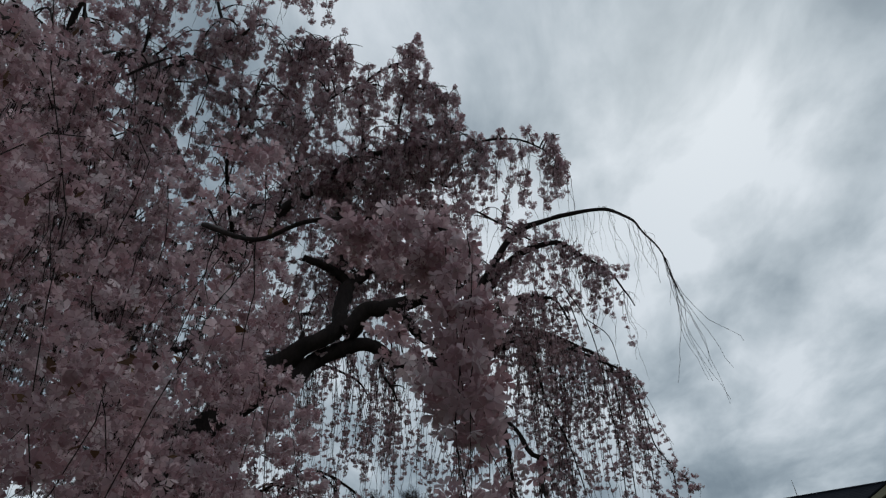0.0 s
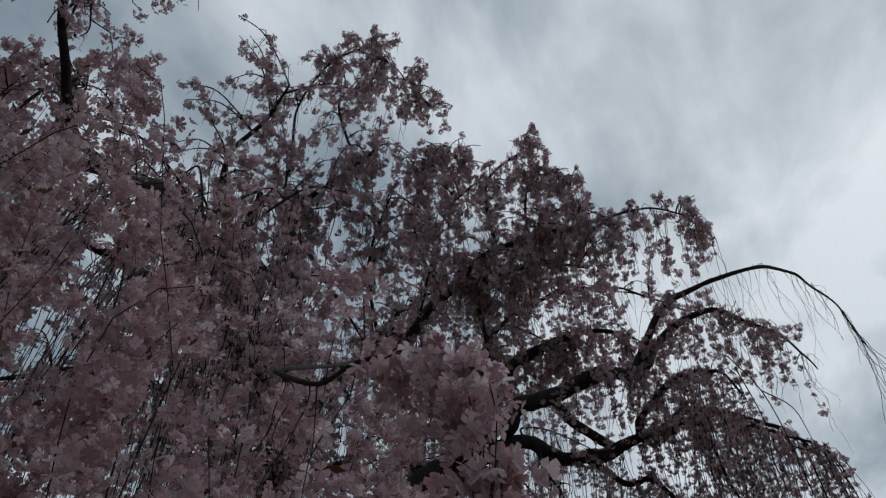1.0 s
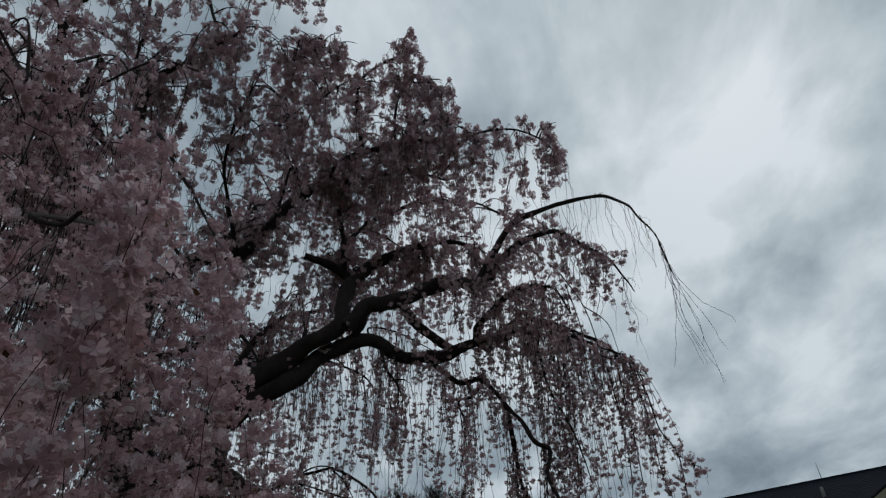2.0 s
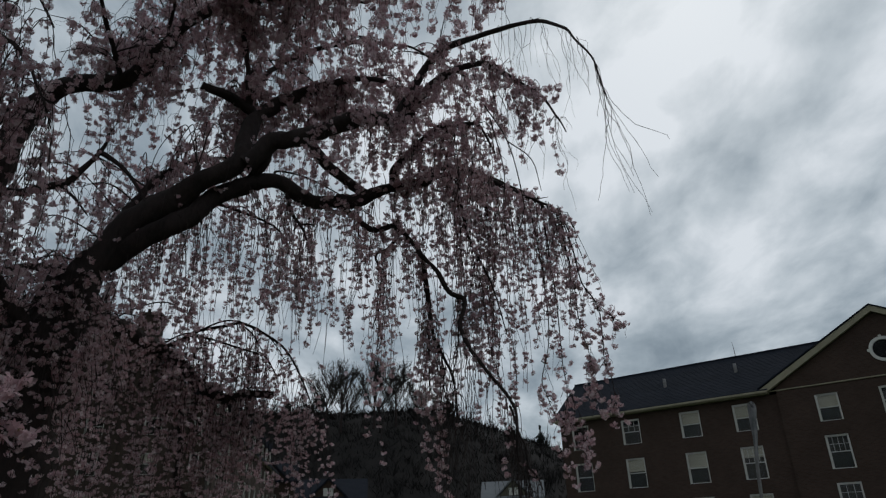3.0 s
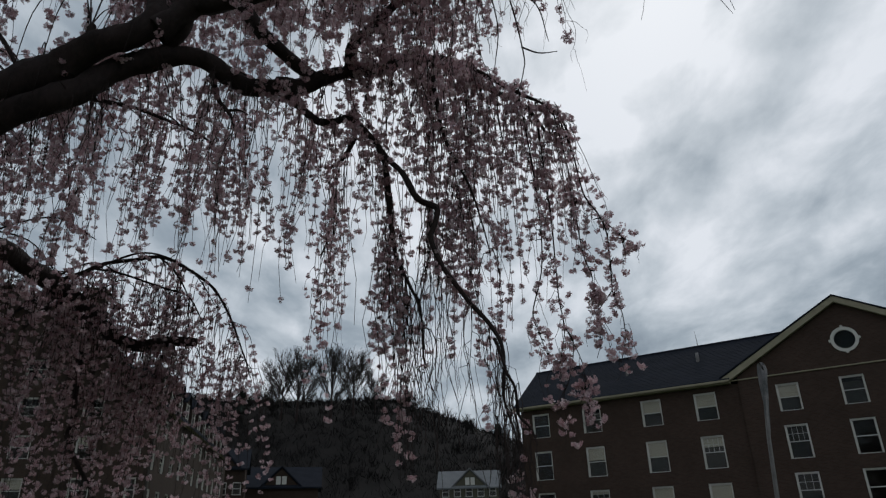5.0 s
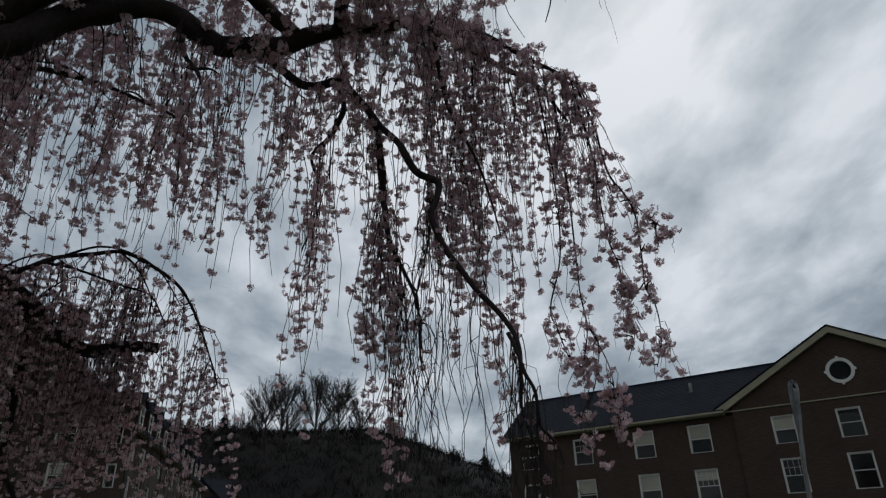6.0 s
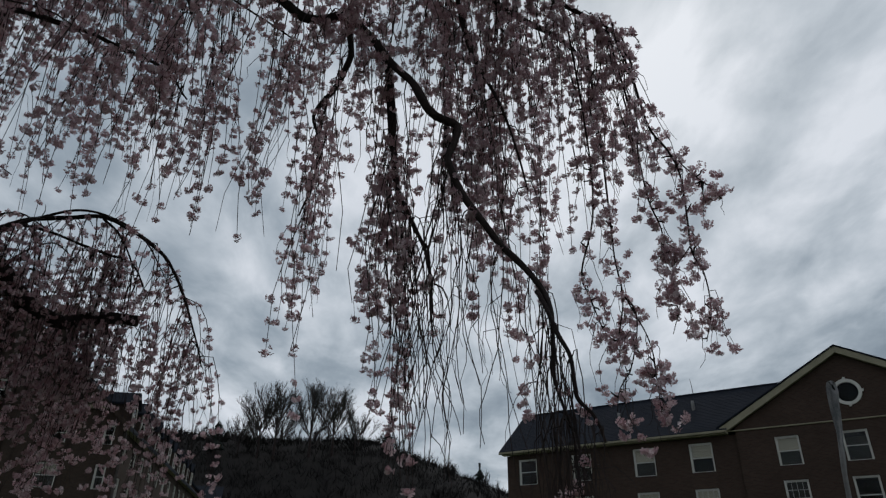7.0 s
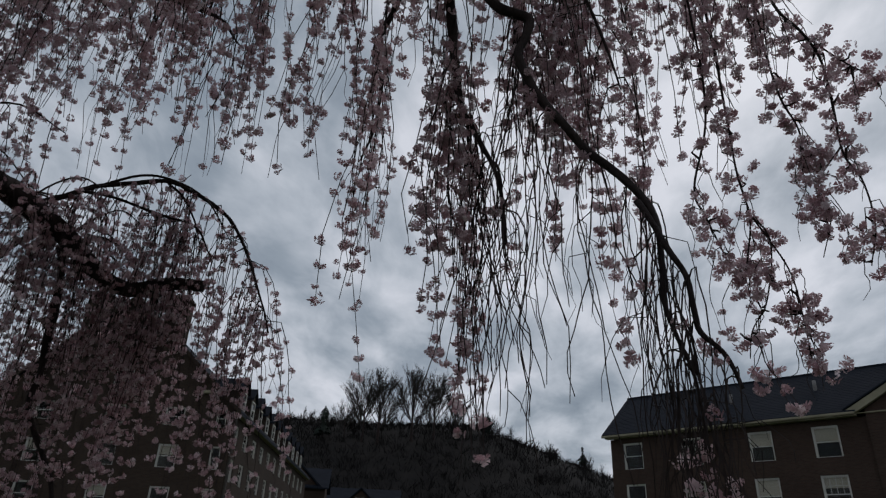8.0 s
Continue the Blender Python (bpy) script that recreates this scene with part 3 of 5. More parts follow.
def far_house(name, at, turn, w, d, h, wall_mat, roof_mat, label, cols=4, rows=2, gable=True):
    """A far house: walls, roof, a front gable or dormer, and windows with sills."""
    house = new(name)
    house.matrix_world = pose(*at, 0, 0, turn)
    tagged(house, label, "house")
    holes = [(w * (i + 0.5) / cols - 0.5, w * (i + 0.5) / cols + 0.5, 1.2 + 2.9 * j, 2.7 + 2.9 * j) for i in range(cols) for j in range(rows)]
    part("wall", wall_sheet(bmesh.new(), 0, w, -3, h, holes, 0, 0.3), wall_mat, house)
    for x in (0, w - 0.3):
        part("wall", prism(bmesh.new(), [(0.3, -3), (d, -3), (d, h), (d / 2, h + d * 0.32), (0.3, h)], "x", x, x + 0.3), wall_mat, house)
    box_part("wall", (0.3, w - 0.3, d - 0.3, d, -3, h), wall_mat, house)
    box_part("partition", (0.3, w - 0.3, d / 2, d / 2 + 0.2, -3, h), ROOM, house)
    for ya, yb in ((-0.5, d / 2), (d + 0.5, d / 2)):
        part("roof", prism(bmesh.new(), [(ya, h - 0.15), (yb, h + d * 0.36), (yb, h + d * 0.36 + 0.25), (ya, h + 0.1)], "x", -0.5, w + 0.5), roof_mat, house)
    if gable:
        gx = w * 0.52
        part("gable", prism(bmesh.new(), [(gx - 3, h), (gx + 3, h), (gx, h + 2.9)], "y", -0.05, d * 0.4), wall_mat, house)
        for s in (-1, 1):
            part("gable_roof", prism(bmesh.new(), [(gx + s * 3.5, h - 0.3), (gx, h + 3.05), (gx, h + 3.3), (gx + s * 3.5, h)], "y", -0.4, d * 0.42), roof_mat, house)
        bm = bmesh.new()
        for k in (-0.8, 0.1):
            box(bm, gx + k, gx + k + 0.7, -0.12, -0.05, h + 0.5, h + 1.7)
        part("gable_window", bm, WHITE, house)
    for x0, x1, z0, z1 in holes:
        bm = bmesh.new()
        for a in ((x0 - 0.08, x0, z0, z1), (x1, x1 + 0.08, z0, z1), (x0 - 0.08, x1 + 0.08, z1, z1 + 0.1), (x0 - 0.12, x1 + 0.12, z0 - 0.1, z0), (x0, x1, (z0 + z1) / 2 - 0.04, (z0 + z1) / 2 + 0.04)):
            box(bm, a[0], a[1], -0.06, 0.1, a[2], a[3])
        win = part("window", bm, WHITE, house)
        part("pane", box(bmesh.new(), x0, x1, 0.1, 0.11, z0, z1), GLASS, win)
    return house


PALE_ROOF = material("pale_shingles", (0.11, 0.115, 0.12), (0.18, 0.185, 0.19), 0.8, 0.9)
PALE_WALL = material("weathered_clapboard", (0.066, 0.0614, 0.0426), (0.11, 0.101, 0.0733), 0.6, 0.85, stretch=(1, 1, 6))
far_house("white_house", (0.0, 121.0, 0.0), -4, 10, 8, 8.3, PALE_WALL, PALE_ROOF, "far pale clapboard house with grey roof and front gable", 5, 3)
far_house("brick_house", (-31.0, 110.0, 0.0), 10, 12, 9, 8.4, BRICK_OLD, SLATE, "far brick house with slate roof and front gable", 5, 2, True)
far_house("brick_house", (-35.5, 99.0, 0.0), 14, 8, 8, 10.4, BRICK_OLD, SLATE, "far brick house with dark slate gable roof", 4, 3, True)

# ---------------------------------------------------------------- woods on the hill


def bare_tree_heap(heap, base, height, rnd, spread=0.5, levels=3, kids=5, r0=None):
    """A leafless tree as tapered tubes, twigs as thin blades."""
    r0 = r0 or height * 0.014

    def grow(p, d, length, r, level):
        if level >= levels:
            w = np.cross(d, (0.3, 0.5, 0.8))
            w *= r / np.linalg.norm(w)
            tip = np.array(p) + np.array(d) * length + np.array([0, 0, 0.12 * length])
            heap.add(np.array([p - w, p + w, tip]), (), [(0, 1, 2)])
            return
        n = 4 if level < 2 else 2
        pts = [np.array(p)]
        dd = np.array(d)
        for i in range(n):
            dd = dd + np.array([rnd.gauss(0, 0.09), rnd.gauss(0, 0.09), 0.05])
            dd /= np.linalg.norm(dd)
            pts.append(pts[-1] + dd * length / n)
        v, q, c = tube(pts, r, r * 0.45, 5 if level < 2 else 3)
        heap.add(v, q, c)
        for k in range(kids):
            f = 0.35 + 0.65 * (k + rnd.random()) / kids
            i = min(int(f * n), n - 1)
            a = pts[i] + (pts[i + 1] - pts[i]) * (f * n - i)
            ang = rnd.uniform(0, 2 * math.pi)
            out = np.array([math.cos(ang), math.sin(ang), 0]) * rnd.uniform(0.5, 1.0) * spread * 1.5
            nd = dd * 0.8 + out + np.array([0, 0, 0.25])
            grow(a, nd / np.linalg.norm(nd), length * rnd.uniform(0.45, 0.68), r * 0.5, level + 1)
    grow(np.array(base, dtype=float), (0, 0, 1), height * 0.45, r0, 0)


def woods():
    rnd = random.Random(12)
    heap = Heap()
    # a few full trees, shared as shapes and set many times on the hill
    shapes = []
    for k in range(5):
        h = Heap()
        bare_tree_heap(h, (0, 0, -0.3), 1.0, random.Random(40 + k), 0.42, 3, 6, 0.02)
        shapes.append((np.concatenate(h.v), np.concatenate(h.q), np.concatenate(h.t)))
    for i in range(170):
        x = rnd.uniform(-150, 110)
        y = rnd.uniform(140, 212) if i % 3 else rnd.uniform(190, 214)
        v, q, c = shapes[rnd.randrange(5)]
        s = rnd.uniform(5.5, 9.5)
        a = rnd.uniform(0, 6.3)
        rot = np.array([[math.cos(a), -math.sin(a), 0], [math.sin(a), math.cos(a), 0], [0, 0, 1]])
        heap.add((v * np.array([s * 1.25, s * 1.25, s])) @ rot.T + np.array([x, y, ground_z(x, y)]), q, c)
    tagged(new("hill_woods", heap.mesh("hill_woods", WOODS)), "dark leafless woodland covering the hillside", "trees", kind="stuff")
    # undergrowth that closes the slope: thin upright stems
    heap = Heap()
    for i in range(11000):
        x, y = rnd.uniform(-170, 130), rnd.uniform(128, 214)
        z = ground_z(x, y)
        s = rnd.uniform(0.9, 2.3)
        vs, ts = [], []
        for k in range(7):
            a, b = x + rnd.gauss(0, 0.9), y + rnd.gauss(0, 0.9)
            w = rnd.uniform(0.05, 0.14)
            vs += [(a - w, b, z - 0.5), (a + w, b, z - 0.5), (a + rnd.gauss(0, 1.1), b + rnd.gauss(0, 1.1), z + s * rnd.uniform(0.3, 1.0))]
            ts.append((3 * k, 3 * k + 1, 3 * k + 2))
        heap.add(np.array(vs), (), ts)
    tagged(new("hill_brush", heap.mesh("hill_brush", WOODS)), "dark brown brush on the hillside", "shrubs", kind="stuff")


woods()


def bare_tree(at, height, seed, spread, label):
    tree = new("bare_tree")
    tree.location = at
    tagged(tree, label, "tree")
    rnd = random.Random(seed)
    v, q, c = tube([(0, 0, -0.5), (0.1, 0, height * 0.12), (0.0, 0.1, height * 0.48)], height * 0.02, height * 0.008, 9, 0.15)
    part_mesh("trunk", mesh_from("trunk", v, [q, c], BARK, True), tree)
    heap = Heap()
    for k in range(17):
        a = k * 2.4
        up_ = rnd.random()
        base = np.array([0, 0.1, height * (0.1 + 0.3 * up_)])

        def grow(p, d, length, r, level):
            if level == 4:
                w = np.cross(d, (0.3, 0.5, 0.8))
                w *= 1.35 * r / np.linalg.norm(w)
                heap.add(np.array([p - w, p + w, p + d * 1.3 * length + np.array([0, 0, 0.2 * length])]), (), [(0, 1, 2)])
                return
            pts = [p]
            dd = d
            n = 4 if level < 2 else 2
            for i in range(n):
                dd = dd + np.array([rnd.gauss(0, 0.1), rnd.gauss(0, 0.1), 0.08])
                dd = dd / np.linalg.norm(dd)
                pts.append(pts[-1] + dd * length / n)
            v, q, c = tube(pts, r, r * 0.5, 6 if level == 0 else 3)
            heap.add(v, q, c)
            for j in range((6, 5, 4, 3)[level]):
                f = rnd.uniform(0.25, 1.0)
                i = min(int(f * n), n - 1)
                nd = dd + np.array([rnd.gauss(0, 0.36), rnd.gauss(0, 0.36), 0.05])
                grow(pts[i], nd / np.linalg.norm(nd), length * rnd.uniform(0.4, 0.62), r * 0.5, level + 1)
        out = np.array([math.cos(a) * spread, math.sin(a) * spread, 0.75 + 2.2 * up_])
        grow(base, out / np.linalg.norm(out), height * rnd.uniform(0.36, 0.5) * (1.12 - 0.25 * up_), height * 0.0055, 0)
    part_mesh("crown", heap.mesh("crown", BARE), tree, "bare branching crown", "stuff")
    return tree


def conifer(at, height, seed):
    tree = new("conifer")
    tree.location = at
    tagged(tree, "dark evergreen conifer on the hillside", "tree", "conifers on the hill")
    rnd = random.Random(seed)
    v, q, c = tube([(0, 0, -1), (0, 0, height * 0.5), (0, 0, height)], height * 0.02, 0.02, 7)
    part_mesh("trunk", mesh_from("trunk", v, [q, c], BARK, True), tree)
    heap = Heap()
    for i in range(420):
        f = rnd.random() ** 0.8
        z = height * (0.12 + 0.88 * f)
        r = height * 0.3 * (1.12 - f) ** 0.8 * rnd.uniform(0.3, 1.1) * (0.75 + 0.35 * math.sin(9 * f + seed))
        a = rnd.uniform(0, 6.3)
        d = np.array([math.cos(a), math.sin(a), 0])
        s = np.array([-d[1], d[0], 0]) * r * 0.22
        o = np.array([0, 0, z])
        tip = o + d * r + np.array([0, 0, -0.25 * r])
        v = np.array([o, o + d * r * 0.6 + s, tip, o + d * r * 0.6 - s, o + d * r * 0.7 + np.array([0, 0, 0.18 * r])])
        heap.add(v, [(0, 1, 2, 3)], [(0, 1, 4), (0, 4, 3), (1, 2, 4), (2, 3, 4)])
    part_mesh("crown", heap.mesh("crown", PINE), tree, "", "stuff")


bare_tree((-39.0, 184.0, ground_z(-39, 184)), 24.0, 3, 1.25, "tall leafless deciduous tree with wide twiggy crown")
bare_tree((-30.0, 186.0, ground_z(-30, 186)), 24.0, 8, 1.2, "leafless deciduous tree beside the taller one")
bare_tree((-43.5, 185.0, ground_z(-43.5, 185)), 20.0, 5, 1.3, "lower leafless tree with wide twiggy crown")
bare_tree((-24.0, 187.0, ground_z(-24, 187)), 21.0, 6, 1.25, "leafless tree with rounded twiggy crown")
bare_tree((-49.0, 186.0, ground_z(-49, 186)), 12.0, 11, 1.3, "small leafless tree with spreading twigs")
bare_tree((-18.0, 188.0, ground_z(-18, 188)), 14.0, 12, 1.3, "small leafless tree with spreading twigs")
for x, y, h, sd in ((-55.0, 186, 9, 1), (-9.5, 196, 7, 3), (17.5, 203, 6, 5)):
    conifer((x, y, ground_z(x, y)), h, sd)


def banner_pole():
    pole = new("banner_pole")
    pole.location = (4.0, 10.5, 0)
    tagged(pole, "slender grey pole with a limp furled banner at its top", "flagpole")
    v, q, c = tube([(0, 0, 0), (0.06, 0, 1.2), (0.15, 0, 2.4), (0.25, 0, 3.18)], 0.03, 0.016, 12)
    part_mesh("pole", mesh_from("pole", v, [q, c], METAL, True), pole)
    bm = bmesh.new()
    box(bm, -0.14, 0.14, -0.14, 0.14, 0, 0.03, 0.006)
    part("base_plate", bm, METAL, pole)
    # folds of the limp cloth: wide above, gathered to the pole below
    rows_, cols_ = 26, 20
    vs = []
    for i in range(rows_):
        f = i / (rows_ - 1)
        z = 3.2 - 0.95 * f
        wide = 0.066 * math.sin(min(1.0, f * 6 + 0.3) * math.pi / 2) * (1 - f) ** 1.5 + 0.022
        for j in range(cols_):
            a = j * 2 * math.pi / cols_
            r = wide * (0.62 + 0.38 * math.sin(3 * a + 4.5 * f) * (1 - 0.4 * f) + 0.1 * math.sin(7 * a - 9 * f))
            vs.append((0.25 - 0.11 * f + r * math.cos(a) * 0.9, r * math.sin(a) * 0.6, z + 0.05 * math.cos(2 * a) * (1 - f)))
    k = np.arange(rows_ * cols_).reshape(rows_, cols_)
    q = np.stack([k[:-1], np.roll(k[:-1], -1, 1), np.roll(k[1:], -1, 1), k[1:]], -1).reshape(-1, 4)
    vs.append((0.25, 0, 3.26))
    cap = np.stack([k[0], np.roll(k[0], -1), np.full(cols_, rows_ * cols_)], -1)
    part_mesh("banner", mesh_from("banner", vs, [q, cap], CLOTH, True), pole, "limp grey-green cloth banner")


banner_pole()

# ---------------------------------------------------------------- the weeping cherry
rng = np.random.default_rng(7)
cherry = new("weeping_cherry_tree")
cherry.location = (-3.7, 6.5, 0)
tagged(cherry, "weeping cherry tree in full pale pink bloom on dark limbs", "tree")
HOME = np.array([-3.7, 6.5, 0.0])


def limb(name, points, r0, r1, sides=11, rough=0.32, steps=8, seed=1, label="", taper=0.8):
    path = spline(points, steps)
    wob = np.array([[noise.noise(Vector(p * 2.3) + Vector((seed, 0, 0))), noise.noise(Vector(p * 2.3) + Vector((0, seed, 5))), noise.noise(Vector(p * 2.3) + Vector((3, 0, seed)))] for p in path])
    fade = np.minimum(1, np.minimum(np.arange(len(path)), np.arange(len(path))[::-1]) / 4)[:, None]
    path = path + wob * fade * min(0.05, r0 * 0.7)
    v, q, c = tube(path, r0, r1, sides, rough, seed, taper)
    part_mesh(name, mesh_from(name, v - HOME, [q, c], BARK, True), cherry, label)
    return path


trunk = limb("trunk", [(-3.75, 6.45, -0.2), (-3.7, 6.5, 0.5), (-3.62, 6.6, 1.8), (-3.62, 6.7, 2.9), (-3.62, 6.75, 3.5), (-3.54, 6.77, 4.1)], 0.34, 0.2, 16, 0.3, 10, 2)
C = limb("limb", [(-3.62, 6.75, 3.75), (-3.5, 6.79, 4.12), (-3.32, 6.85, 4.39), (-3.01, 6.9, 4.77), (-2.58, 6.92, 5.05), (-2.23, 6.95, 5.29), (-2.03, 7.0, 5.58)], 0.155, 0.1, 12, seed=3)
C1 = limb("limb", [(-2.08, 7.0, 5.45), (-2.15, 7.2, 5.95), (-2.13, 7.42, 6.32), (-2.05, 7.5, 6.5), (-1.88, 7.6, 6.75), (-1.56, 7.65, 6.91), (-1.19, 7.65, 6.97), (-0.73, 7.6, 6.93), (-0.33, 7.6, 6.8)], 0.11, 0.015, seed=4)
C1s = limb("limb", [(-2.14, 7.45, 6.4), (-2.26, 7.42, 6.5), (-2.47, 7.25, 6.59), (-2.73, 7.14, 6.65)], 0.07, 0.05, seed=5, label="sawn-off stub")
C1v = limb("limb", [(-2.24, 7.42, 6.5), (-2.23, 7.35, 6.75), (-2.26, 7.3, 7.03), (-2.32, 7.2, 7.47), (-2.42, 7.08, 7.76)], 0.042, 0.03, seed=6)
C2 = limb("limb", [(-2.03, 7.0, 5.4), (-1.76, 7.0, 5.65), (-1.5, 6.95, 5.67), (-1.24, 6.9, 5.67), (-0.96, 6.85, 5.75), (-0.69, 6.8, 5.81), (-0.49, 6.75, 5.73), (-0.3, 6.7, 5.62), (-0.17, 6.68, 5.74), (-0.02, 6.65, 5.95), (0.21, 6.6, 6.15), (0.5, 6.5, 6.16), (0.73, 6.5, 6.15), (0.92, 6.5, 5.97), (1.12, 6.5, 5.8), (1.3, 6.5, 5.59), (1.43, 6.5, 5.26)], 0.115, 0.006, seed=7, steps=6, taper=1.1)
C2b = limb("limb", [(-0.3, 6.7, 5.66), (-0.2, 6.65, 5.85), (-0.12, 6.6, 6.01), (0.03, 6.55, 6.21), (0.26, 6.5, 6.41), (0.47, 6.45, 6.45), (0.72, 6.4, 6.51), (1.0, 6.2, 6.4), (1.25, 5.95, 6.18), (1.39, 5.7, 5.85), (1.49, 5.4, 5.32), (1.52, 5.1, 4.63)], 0.06, 0.004, seed=8, steps=6, taper=1.1)
C3 = limb("limb", [(-3.56, 6.85, 4.05), (-3.18, 6.9, 4.38), (-2.77, 6.95, 4.66), (-2.56, 7.0, 4.79), (-2.44, 7.08, 4.98), (-2.23, 7.14, 5.17), (-1.95, 7.2, 5.3), (-1.7, 7.28, 5.34), (-1.51, 7.35, 5.24), (-1.31, 7.4, 5.11), (-1.02, 7.4, 5.09)], 0.12, 0.075, seed=9, steps=6, taper=1.0)
C3n = limb("limb", [(-1.05, 7.4, 5.08), (-0.87, 7.41, 4.9), (-0.7, 7.43, 4.74), (-0.54, 7.43, 4.73), (-0.4, 7.4, 4.75), (-0.23, 7.4, 4.56), (-0.08, 7.4, 4.34), (0.05, 7.4, 4.19), (0.17, 7.38, 3.95), (0.33, 7.38, 3.85), (0.31, 7.33, 3.68), (0.27, 7.3, 3.54), (0.37, 7.3, 3.32), (0.47, 7.3, 3.15), (0.56, 7.3, 3.0), (0.66, 7.25, 2.87), (0.74, 7.2, 2.72), (0.77, 7.15, 2.57), (0.77, 7.1, 2.38), (0.76, 7.1, 2.24), (0.78, 7.1, 2.12), (0.82, 7.1, 1.97), (0.84, 7.1, 1.75)], 0.034, 0.004, seed=61, steps=5, taper=0.9)
C3b = limb("limb", [(-0.2, 7.4, 4.53), (-0.1, 7.5, 4.33), (-0.07, 7.6, 4.02), (-0.05, 7.65, 3.75), (-0.03, 7.65, 3.55), (0.03, 7.65, 3.4), (0.09, 7.65, 3.28), (0.17, 7.65, 3.1), (0.21, 7.66, 2.75)], 0.028, 0.006, seed=10)
C3c = limb("limb", [(-0.4, 7.42, 4.75), (-0.42, 7.7, 4.84), (-0.46, 8.0, 4.91), (-0.66, 8.4, 4.93), (-0.86, 8.8, 5.02), (-0.79, 8.85, 4.75), (-0.81, 8.9, 4.34), (-0.89, 8.9, 4.07)], 0.026, 0.007, seed=18)
C3d = limb("limb", [(-1.66, 7.32, 5.3), (-1.56, 7.3, 4.95), (-1.43, 7.28, 4.75), (-1.35, 7.25, 4.56)], 0.026, 0.007, seed=37)
limb("limb", [(-1.47, 7.28, 4.77), (-1.34, 7.28, 4.77), (-1.26, 7.28, 4.72)], 0.012, 0.004, seed=75)
C4 = limb("limb", [(-1.06, 7.4, 5.1), (-0.8, 7.34, 5.08), (-0.59, 7.35, 5.17), (-0.31, 7.4, 5.28), (-0.12, 7.4, 5.29), (0.07, 7.45, 5.41), (0.27, 7.45, 5.37), (0.42, 7.5, 5.46), (0.62, 7.5, 5.34), (0.81, 7.5, 5.21), (1.05, 7.55, 5.1), (1.3, 7.6, 5.04), (1.46, 7.6, 4.89), (1.55, 7.6, 4.6)], 0.08, 0.006, seed=11, taper=1.25)
C4r = limb("limb", [(-1.34, 6.92, 5.66), (-1.12, 7.02, 5.39), (-0.94, 7.2, 5.24), (-0.72, 7.34, 5.13)], 0.06, 0.05, seed=62)
limb("limb", [(-0.14, 7.42, 5.3), (-0.06, 7.3, 5.24), (0.0, 7.22, 5.2)], 0.05, 0.042, seed=63, label="short sawn stub")
C7 = limb("limb", [(-1.75, 7.3, 5.33), (-1.95, 7.8, 5.8), (-1.75, 8.3, 6.0), (-1.35, 8.5, 5.85), (-0.85, 8.5, 5.45)], 0.016, 0.005, seed=64)
C8 = limb("limb", [(-3.95, 8.1, 5.5), (-3.4, 8.6, 5.9), (-2.8, 8.9, 5.85), (-2.3, 8.9, 5.6), (-2.0, 8.85, 5.2)], 0.03, 0.006, seed=81)
limb("limb", [(-2.02, 7.16, 5.32), (-1.87, 7.1, 5.44), (-1.81, 7.04, 5.62), (-1.8, 7.0, 5.7)], 0.05, 0.035, seed=65)
C4d = limb("limb", [(0.3, 7.46, 5.38), (0.33, 7.45, 5.05), (0.37, 7.45, 4.75), (0.45, 7.45, 4.45), (0.6, 7.45, 4.1), (0.7, 7.45, 3.72), (0.75, 7.45, 3.45)], 0.02, 0.003, seed=38)
R1 = limb("limb", [(1.25, 7.62, 5.05), (1.3, 7.75, 4.35), (1.33, 7.8, 4.01), (1.33, 7.8, 3.56), (1.33, 7.8, 3.21), (1.35, 7.8, 2.96), (1.31, 7.8, 2.75), (1.27, 7.8, 2.61)], 0.008, 0.003, seed=43)
R2 = limb("limb", [(1.44, 7.6, 4.9), (1.53, 7.6, 4.5), (1.59, 7.6, 4.08), (1.69, 7.6, 3.88), (1.74, 7.6, 3.69), (1.74, 7.6, 3.42), (1.73, 7.6, 3.16), (1.78, 7.6, 3.01), (1.78, 7.6, 2.79), (1.72, 7.6, 2.6)], 0.008, 0.0025, seed=44)
R3 = limb("limb", [(1.1, 7.56, 5.08), (1.2, 7.7, 4.2), (1.2, 7.7, 3.5), (1.09, 7.7, 3.06), (1.12, 7.7, 2.9), (1.18, 7.7, 2.69)], 0.007, 0.003, seed=66)
R4 = limb("limb", [(1.34, 7.8, 2.98), (1.4, 7.75, 2.8), (1.33, 7.72, 2.5), (1.24, 7.7, 2.35), (1.21, 7.7, 2.23)], 0.004, 0.002, seed=67)
R5 = limb("limb", [(1.36, 7.8, 2.95), (1.45, 7.74, 2.65), (1.45, 7.7, 2.4), (1.45, 7.7, 2.19)], 0.004, 0.002, seed=68)
R6 = limb("limb", [(1.7, 7.6, 3.86), (1.85, 7.6, 3.68), (1.98, 7.6, 3.57)], 0.004, 0.002, seed=69)
R7 = limb("limb", [(1.4, 7.6, 4.97), (1.51, 7.65, 4.17), (1.52, 7.65, 3.82), (1.54, 7.65, 3.53), (1.59, 7.65, 3.33), (1.58, 7.65, 3.14)], 0.006, 0.003, seed=79)
R8 = limb("limb", [(1.73, 7.6, 3.2), (1.58, 7.6, 2.99), (1.61, 7.6, 2.84), (1.54, 7.6, 2.64)], 0.004, 0.002, seed=80)
C3e = limb("limb", [(0.72, 7.2, 2.7), (0.76, 7.1, 2.52), (0.78, 7.05, 2.42), (0.83, 7.05, 2.32), (0.84, 7.05, 2.18), (0.85, 7.05, 2.12), (0.91, 7.05, 2.05), (0.95, 7.05, 1.94)], 0.013, 0.006, seed=45)
